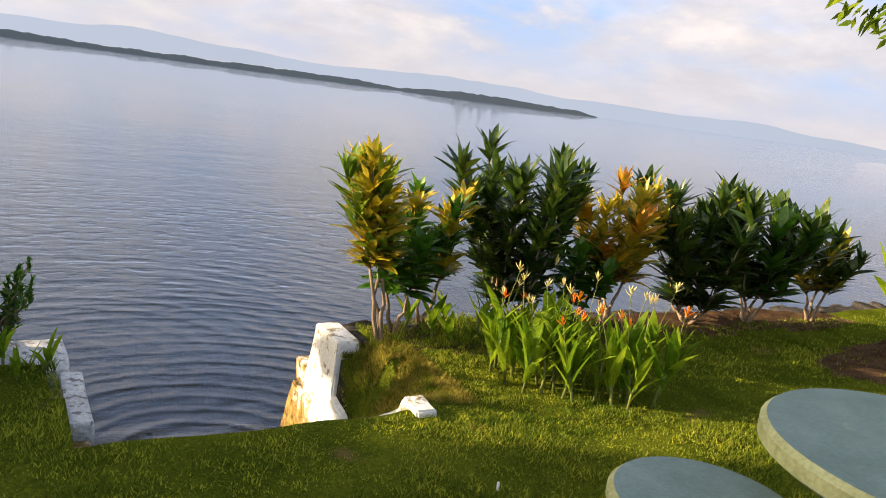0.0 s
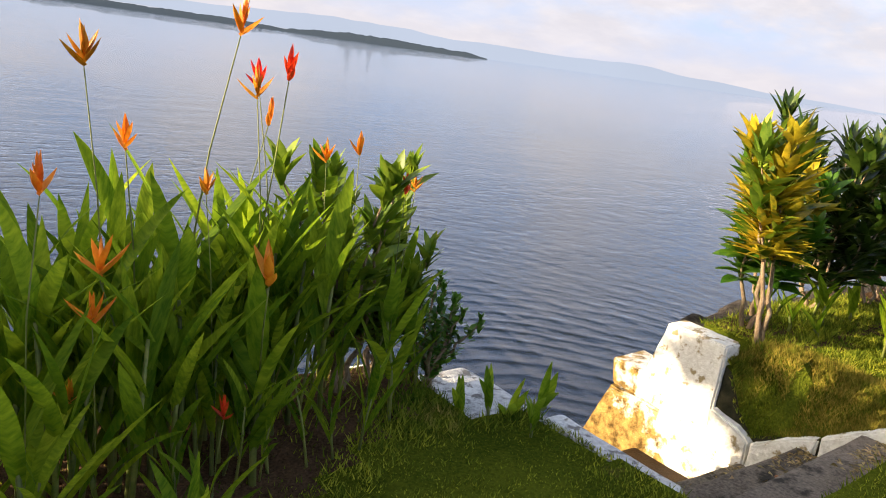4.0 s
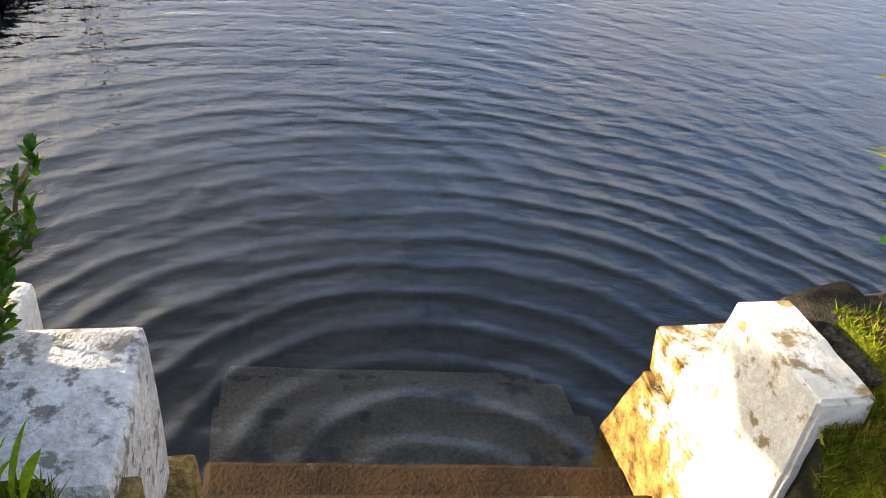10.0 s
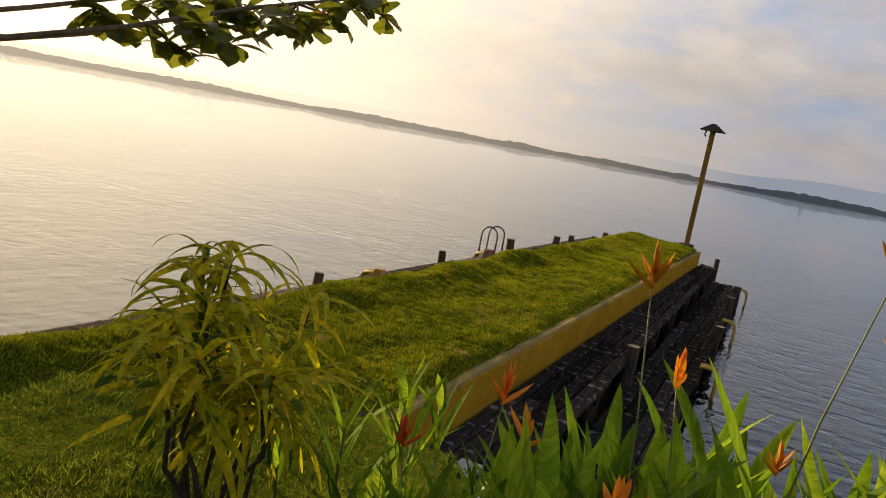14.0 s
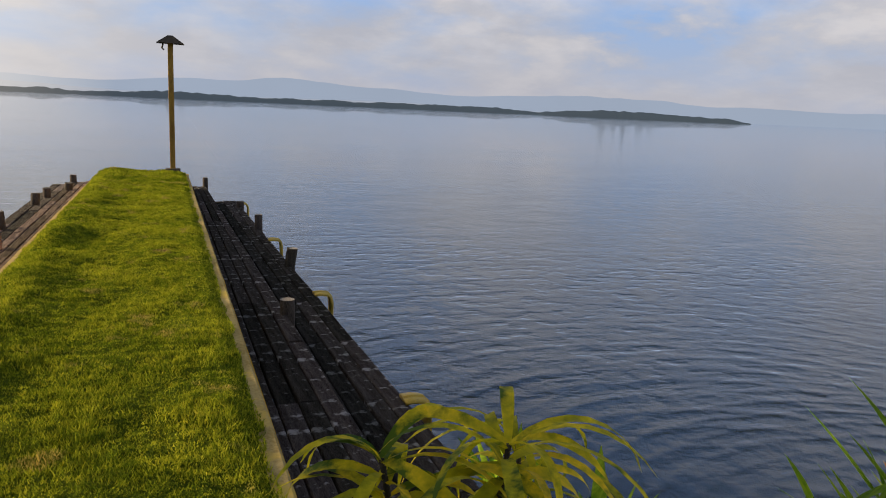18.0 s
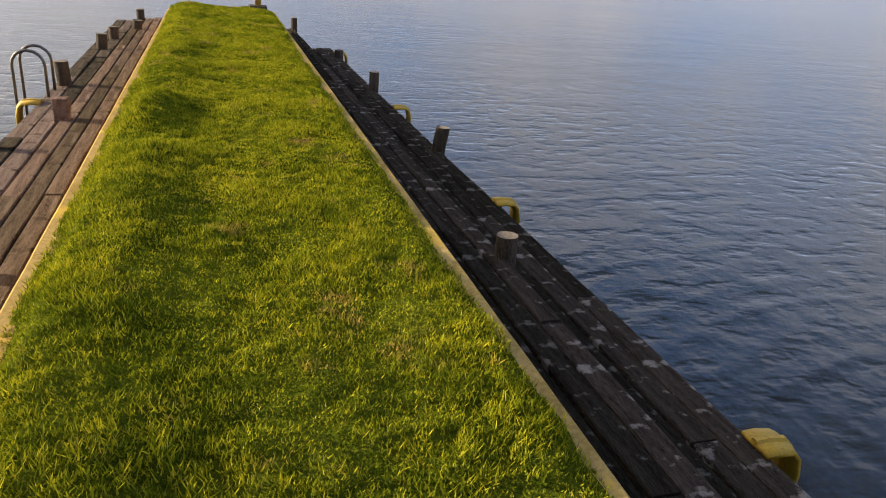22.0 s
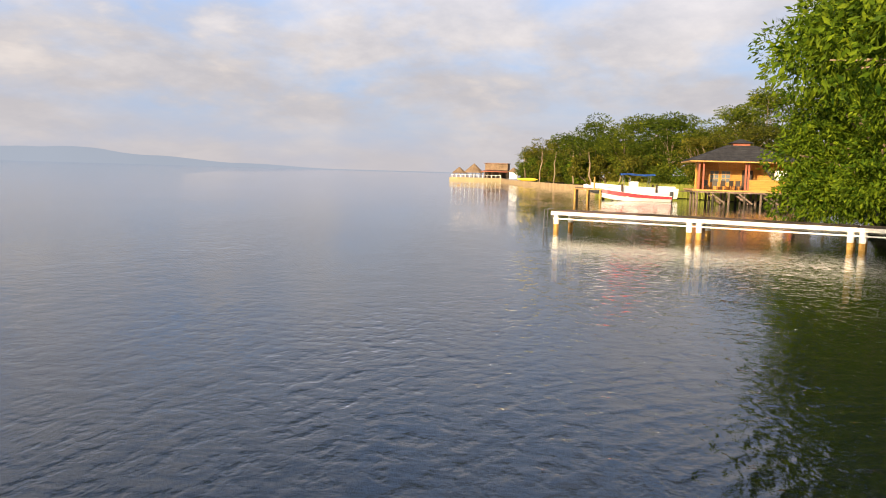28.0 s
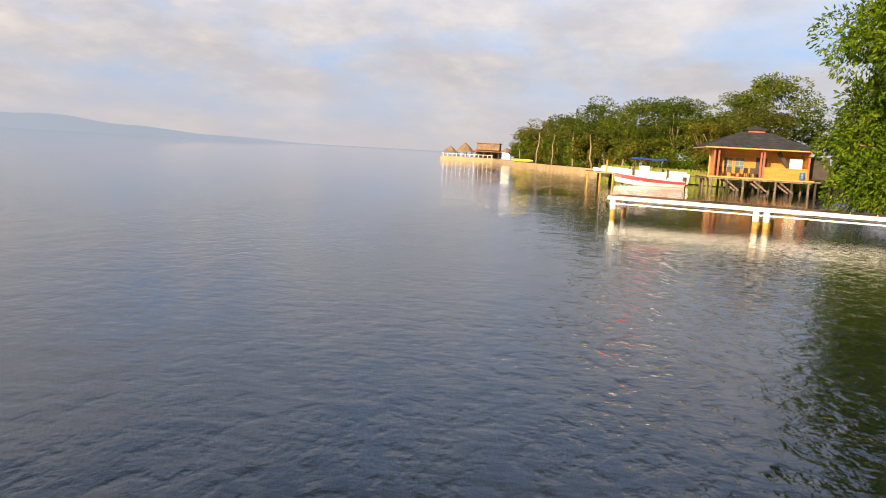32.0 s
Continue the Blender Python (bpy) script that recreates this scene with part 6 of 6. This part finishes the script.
part("stair_brace", beam((1.2, -1.9, 4.4), (1.2, -3.5, 2.2), 0.14, 0.42), DARKDOOR, house, "dark slanting stair string")
part("fascia", box_bm(-0.82, -0.70, -w2 - 0.55, w2 + 0.85, 4.50, 4.70, 0.015), HOUSETRIM, house)
part("fascia", box_bm(-0.69, 2 * d2 + 0.3, w2 + 0.73, w2 + 0.85, 4.50, 4.70, 0.015), HOUSETRIM, house)
part("ceiling", box_bm(-0.69, 2 * d2, -w2 - 0.5, w2 + 0.7, 4.55, 4.60), HOUSEWOOD, house)


def hip(x0, x1, y0, y1, z0, z1, inset_x, inset_y, mat, parent, name="roof_slope", courses=9):
    """Four slopes, each laid in overlapping courses of shingles."""
    for sx0, sy0, sx1, sy1, tx0, ty0, tx1, ty1 in (
            (x0, y0, x0, y1, x0 + inset_x, y0 + inset_y, x0 + inset_x, y1 - inset_y), (x1, y1, x1, y0, x1 - inset_x, y1 - inset_y, x1 - inset_x, y0 + inset_y),
            (x1, y0, x0, y0, x1 - inset_x, y0 + inset_y, x0 + inset_x, y0 + inset_y), (x0, y1, x1, y1, x0 + inset_x, y1 - inset_y, x1 - inset_x, y1 - inset_y)):
        bm = bmesh.new()
        for c in range(courses):
            a, b = c / courses, (c + 1.08) / courses
            b = min(b, 1.0)
            up_by = 0.035
            q = []
            for t, lift in ((a, up_by), (b, 0.0)):
                for (sx, sy), (tx, ty) in (((sx0, sy0), (tx0, ty0)), ((sx1, sy1), (tx1, ty1))):
                    q.append(bm.verts.new((sx + (tx - sx) * t, sy + (ty - sy) * t, z0 + (z1 - z0) * t + lift)))
            low = [bm.verts.new((v.co.x, v.co.y, v.co.z - 0.06)) for v in q[:2]]
            bm.faces.new((q[0], q[1], q[3], q[2]))
            bm.faces.new((low[0], low[1], q[1], q[0]))
        part(name, bm, mat, parent)


hip(-0.85, 2 * d2 + 0.5, -w2 - 0.6, w2 + 0.9, 4.66, 6.45, 3.9, 4.3, ROOF, house)
part("cupola", box_bm(3.0, 4.7, -0.75, 1.0, 6.35, 6.72, 0.02), REDTRIM, house)
hip(2.7, 5.0, -1.05, 1.3, 6.70, 7.15, 1.0, 1.0, ROOF, house, "cupola_roof", 4)
part("annexe", box_bm(1.5, 6.5, -w2 - 2.2, -w2 - 0.65, 1.7, 4.1, 0.02), DARKDOOR, house)
part("annexe_deck", box_bm(0.4, 6.5, -w2 - 2.4, -w2 - 0.36, 1.35, 1.5, 0.02), BROWNWOOD, house)
for y in (-w2 - 2.2, -w2 - 0.8):
    part("stilt", tube_bm([(0.6, y, -2.2), (0.6, y, 1.36)], 0.12, 8), POSTWOOD, house)


def chair(at, rz):
    c = thing("deck_chair", at, "dark wooden chair on the house's deck", "chair", "chairs of the deck", rz=rz)
    part("seat", box_bm(-0.25, 0.25, -0.25, 0.25, 0.40, 0.46, 0.01), DARKDOOR, c)
    part("backrest", box_bm(0.20, 0.26, -0.25, 0.25, 0.46, 1.0, 0.01), DARKDOOR, c)
    for x in (-0.22, 0.22):
        for y in (-0.22, 0.22):
            part("leg", box_bm(x - 0.03, x + 0.03, y - 0.03, y + 0.03, 0, 0.40), DARKDOOR, c)


for y, a in ((3.9, 10), (3.0, -8), (2.1, 5), (1.2, 20), (0.6, 0)):
    chair((HX + 0.7, HY + y, 1.58), a)
board = thing("white_panel", (HX + 0.25, HY - 3.5, 2.74), "white panel leaning on the half wall's cap", "panel")
part("sheet", box_bm(-0.03, 0.03, -0.62, 0.62, 0, 1.0, 0.02), DOCKWHITE, board).rotation_euler = (0, 0.08, 0)
part("prop", box_bm(0.10, 0.16, -0.05, 0.05, -0.4, 0.9, 0.01), HOUSETRIM, board)
barrel = thing("barrel", (HX - 0.25, HY - 4.1, 1.58), "dark blue plastic barrel on the deck", "barrel")
part("drum", tube_bm([(0, 0, 0), (0, 0, 0.2), (0, 0, 0.55), (0, 0, 0.8)], [0.24, 0.27, 0.27, 0.24], 14), BLUEPLASTIC, barrel, smooth=True)
part("hoop", tube_bm([(0, 0, 0.36), (0, 0, 0.42)], 0.285, 14), BLACKPLASTIC, barrel)


# ---- boats and their dock ----
def hull(length, beam_w, depth, bow_rise, mat_low, mat_stripe, parent, stripe=0.55):
    """An open boat along -y, its bow at y = 0."""
    rings = []
    n = 14
    for i in range(n + 1):
        t = i / n
        w = beam_w / 2 * min(1.0, (t * 2.1) ** 0.6) if t < 1 else beam_w / 2
        w = max(w, 0.03)
        top = depth + bow_rise * (1 - t) ** 2
        keel = depth * 0.55 * max(0, 1 - t * 3.2) ** 1.5
        y = -length * t + 0.5 * (1 - t) ** 4
        rings.append((y, w, keel, top))
    for name, za, zb, mat, wa, wb in (("hull", 0.0, stripe, mat_low, 0.55, 0.9), ("strake", stripe, 1.0, mat_stripe, 0.9, 1.0)):
        bm = bmesh.new()
        prev = None
        for y, w, keel, top in rings:
            z0, z1 = keel + (top - keel) * za, keel + (top - keel) * zb
            cur = [bm.verts.new(p) for p in ((-w * wb, y, z1), (-w * wa, y, z0), (w * wa, y, z0), (w * wb, y, z1))]
            if prev:
                for k in range(3 if name == "hull" else 4):
                    if name == "strake" and k in (1, 3):
                        continue
                    bm.faces.new((prev[k], prev[(k + 1) % 4], cur[(k + 1) % 4], cur[k]))
            prev = cur
        if name == "hull":
            bm.faces.new(prev)
        else:
            bm.faces.new(prev)
        bmesh.ops.recalc_face_normals(bm, faces=bm.faces[:])
        bmesh.ops.solidify(bm, geom=bm.faces[:], thickness=0.04)
        part(name, bm, mat, parent, smooth=False)
    gun = bmesh.new()
    for sd in (-1, 1):
        tube_bm([(sd * w, y, top + 0.02) for y, w, keel, top in rings], 0.035, 6, gun)
    part("gunwale", gun, BOATWHITE, parent)


skiff = thing("skiff", (86.6, 5.1, 0.02), "open white skiff with a red stripe moored by the dock", "boat", rz=8)
hull(7.0, 1.8, 0.62, 0.62, BOATWHITE, BOATRED, skiff, 0.5)
for y in (-2.2, -3.6, -5.0):
    part("thwart", box_bm(-0.75, 0.75, y - 0.14, y + 0.14, 0.48, 0.53, 0.01), BOATWHITE, skiff)
part("cargo", box_bm(-0.5, 0.4, -5.9, -5.3, 0.5, 0.95, 0.06, 0.02, 2), BOATWHITE, skiff, "pale bundle")
engine = part("outboard", box_bm(-0.16, 0.16, -7.35, -6.95, 0.45, 1.15, 0.06), BLACKPLASTIC, skiff)
part("shaft", box_bm(-0.06, 0.06, -7.3, -7.1, -0.5, 0.5, 0.02), BLACKPLASTIC, engine)

cruiser = thing("motor_boat", (93.5, 6.4, 0.25), "white motor boat with a blue canopy on a lift", "boat", rz=6)
hull(9.6, 2.3, 1.15, 0.45, BOATWHITE, BOATWHITE, cruiser, 0.5)
part("foredeck", box_bm(-0.85, 0.85, -3.0, -1.2, 1.15, 1.32, 0.06), BOATWHITE, cruiser)
part("console", box_bm(-0.6, 0.6, -5.0, -4.0, 1.1, 1.9, 0.08), BOATWHITE, cruiser)
part("windscreen", box_bm(-0.62, 0.62, -4.05, -3.98, 1.85, 2.35, 0.01), GLASSDARK, cruiser)
for x in (-0.75, 0.75):
    for y in (-3.4, -6.2):
        part("canopy_pole", tube_bm([(x, y, 1.1), (x, y + (0.2 if y > -5 else -0.2), 2.62)], 0.03, 6), METAL, cruiser)
can = bmesh.new()
prev = None
for i in range(9):
    y = -2.9 - 4.0 * i / 8
    cur = [can.verts.new((x, y, 2.62 + 0.22 * (1 - (x / 0.95) ** 2) + 0.05 * math.sin(i * 0.9))) for x in (-0.95, -0.5, 0, 0.5, 0.95)]
    if prev:
        for k in range(4):
            can.faces.new((prev[k], prev[k + 1], cur[k + 1], cur[k]))
    prev = cur
bmesh.ops.solidify(can, geom=can.faces[:], thickness=0.05)
part("canopy", can, BLUECANVAS, cruiser)
part("cover", box_bm(-0.9, 0.9, -9.3, -7.2, 1.12, 1.42, 0.12, 0.03, 2), BOATWHITE, cruiser, "white seat cover")
part("cradle", beam((-1.3, -3.0, 0.1), (1.3, -3.0, 0.1), 0.2, 0.2), POSTWOOD, cruiser)
part("cradle", beam((-1.3, -7.0, 0.1), (1.3, -7.0, 0.1), 0.2, 0.2), POSTWOOD, cruiser)
for x in (-1.3, 1.3):
    for y in (-3.0, -7.0):
        part("stilt", tube_bm([(x, y, -2.5), (x, y, 1.6)], 0.12, 8), POSTWOOD, cruiser)

small = thing("dinghy", (97.0, 7.4, 0.5), "white covered dinghy by the dock", "boat", rz=4)
hull(3.8, 1.4, 0.8, 0.3, BOATWHITE, BOATWHITE, small, 0.5)
part("cover", box_bm(-0.6, 0.6, -3.6, -0.8, 0.8, 1.05, 0.1, 0.02, 2), BOATWHITE, small)
part("cradle", beam((-0.8, -2, -0.05), (0.8, -2, -0.05), 0.2, 0.15), POSTWOOD, small)
for x in (-0.8, 0.8):
    part("stilt", tube_bm([(x, -2, -3), (x, -2, 0.1)], 0.1, 8), POSTWOOD, small)

pier2 = thing("timber_dock", (86.5, 8.8, 0), "brown timber dock on piles beside the boats", "dock")
for k in range(10):
    part("plank", box_bm(0.1 + k * 1.0, 1.07 + k * 1.0, -3.2, 0, 1.12, 1.22, 0.01), HOUSETRIM if k < 3 else BROWNWOOD, pier2)
part("walkway", box_bm(8.5, 9.8, -14.5, -3.21, 1.10, 1.2, 0.01), BROWNWOOD, pier2)
for k in range(4):
    for y in (-0.2, -1.6, -3.0):
        part("stilt", tube_bm([(0.3 + k * 3.1, y, -2.5), (0.3 + k * 3.1, y, 1.12)], 0.12, 8), RUSTPILE if k == 0 else POSTWOOD, pier2)
for k in range(5):
    part("stilt", tube_bm([(9.1, -4.5 - 2.3 * k, -2.5), (9.1, -4.5 - 2.3 * k, 1.1)], 0.12, 8), POSTWOOD, pier2)
part("stringer", beam((0.2, -0.1, 1.02), (10, -0.1, 1.02), 0.12, 0.2), HOUSETRIM, pier2)
part("tall_post", tube_bm([(1.6, -2.3, 1.2), (1.6, -2.3, 2.6)], 0.1, 8), RUSTPILE, pier2)

# ---- the lakeside restaurant on its quay ----
quay = thing("quay", (245, 46, 0), "yellow and brown quay wall running out into the lake", "quay")
part("quay_wall", box_bm(-2, 14, -9.0, 8.6, -2, 1.15, 0.1), QUAY, quay)
for p0, p1 in (((-2, -8.8, 0), (-45, -17.6, 0)), ((-45, -17.6, 0), (-95, -31.4, 0)), ((-95, -31.4, 0), (-128, -44.5, 0))):
    part("shore_wall", beam(p0, p1, 0.6, 2.1), QUAYBROWN, quay)
for k in range(12):
    part("bollard", tube_bm([(-1.7, -8.2 + k * 1.45, 1.15), (-1.7, -8.2 + k * 1.45, 2.05)], 0.1, 6), DOCKWHITE, quay)
part("hand_rail", beam((-1.7, -8.4, 2.05), (-1.7, 8.2, 2.05), 0.08, 0.1), DOCKWHITE, quay)
inn = thing("restaurant", (249, 44, 1.15), "open restaurant with rusty red roofs by the water", "restaurant")
for y in (-8, -5.5, -3, -0.5):
    for x in (-2.5, 3.5):
        part("column", box_bm(x - 0.15, x + 0.15, y - 0.15, y + 0.15, 0, 2.3), BROWNWOOD, inn)
part("lean_to_roof", beam((-3.6, -4.3, 2.1), (4.5, -4.3, 2.5), 9.8, 0.22), REDTRIM, inn)
part("upper_wall", box_bm(-1.6, 4.2, -8.0, -0.5, 2.6, 4.7, 0.05), THATCH, inn)
part("upper_roof", box_bm(-2.0, 4.6, -8.3, -0.2, 4.72, 4.95, 0.05), REDROOF, inn)
part("back_wall", box_bm(4.3, 4.5, -8.5, 0.5, 0, 2.3), DARKDOOR, inn)


def thatched(at, rad, h0, h1, label):
    t = thing("thatched_shelter", at, label, "shelter", "thatched shelters")
    for k in range(6):
        a = k * math.pi / 3
        part("post", tube_bm([(rad * 0.75 * math.cos(a), rad * 0.75 * math.sin(a), 0), (rad * 0.75 * math.cos(a), rad * 0.75 * math.sin(a), h0 + 0.4)], 0.12, 6), BROWNWOOD, t)
    part("thatch", tube_bm([(0, 0, h0), (0, 0, h0 + (h1 - h0) * 0.5), (0, 0, h1)], [rad, rad * 0.52, 0.1], 9), THATCH, t)


thatched((250, 47.6, 1.15), 3.6, 1.6, 4.7, "thatched shelter with a steep pointed roof on the quay")
thatched((250, 52.6, 1.15), 2.6, 1.4, 3.4, "small thatched shelter on the quay's end")
hut = thing("beach_hut", (226, 31.5, 1.2), "small white hut with a thatched roof under the trees", "hut")
part("wall", box_bm(-1.2, 1.2, -1.2, 1.2, 0, 2.0, 0.02), DOCKWHITE, hut)
part("roof", tube_bm([(0, 0, 2.0), (0, 0, 3.4)], [2.0, 0.1], 4), THATCH, hut)
for k, (x, y) in enumerate(((186, 24.4), (183, 22.6))):
    kayak = thing("kayak", (x, y, 1.15), "yellow kayak lying on the shore", "kayak", "kayaks", rz=62)
    part("shell", tube_bm([(-2.2, 0, 0.35), (-1.2, 0, 0.3), (0, 0, 0.28), (1.2, 0, 0.3), (2.2, 0, 0.35)], [0.05, 0.3, 0.36, 0.3, 0.05], 8), YELLOWPLASTIC, kayak, smooth=True)
    part("cockpit", box_bm(-0.5, 0.5, -0.18, 0.18, 0.58, 0.66, 0.03), BLACKPLASTIC, kayak)
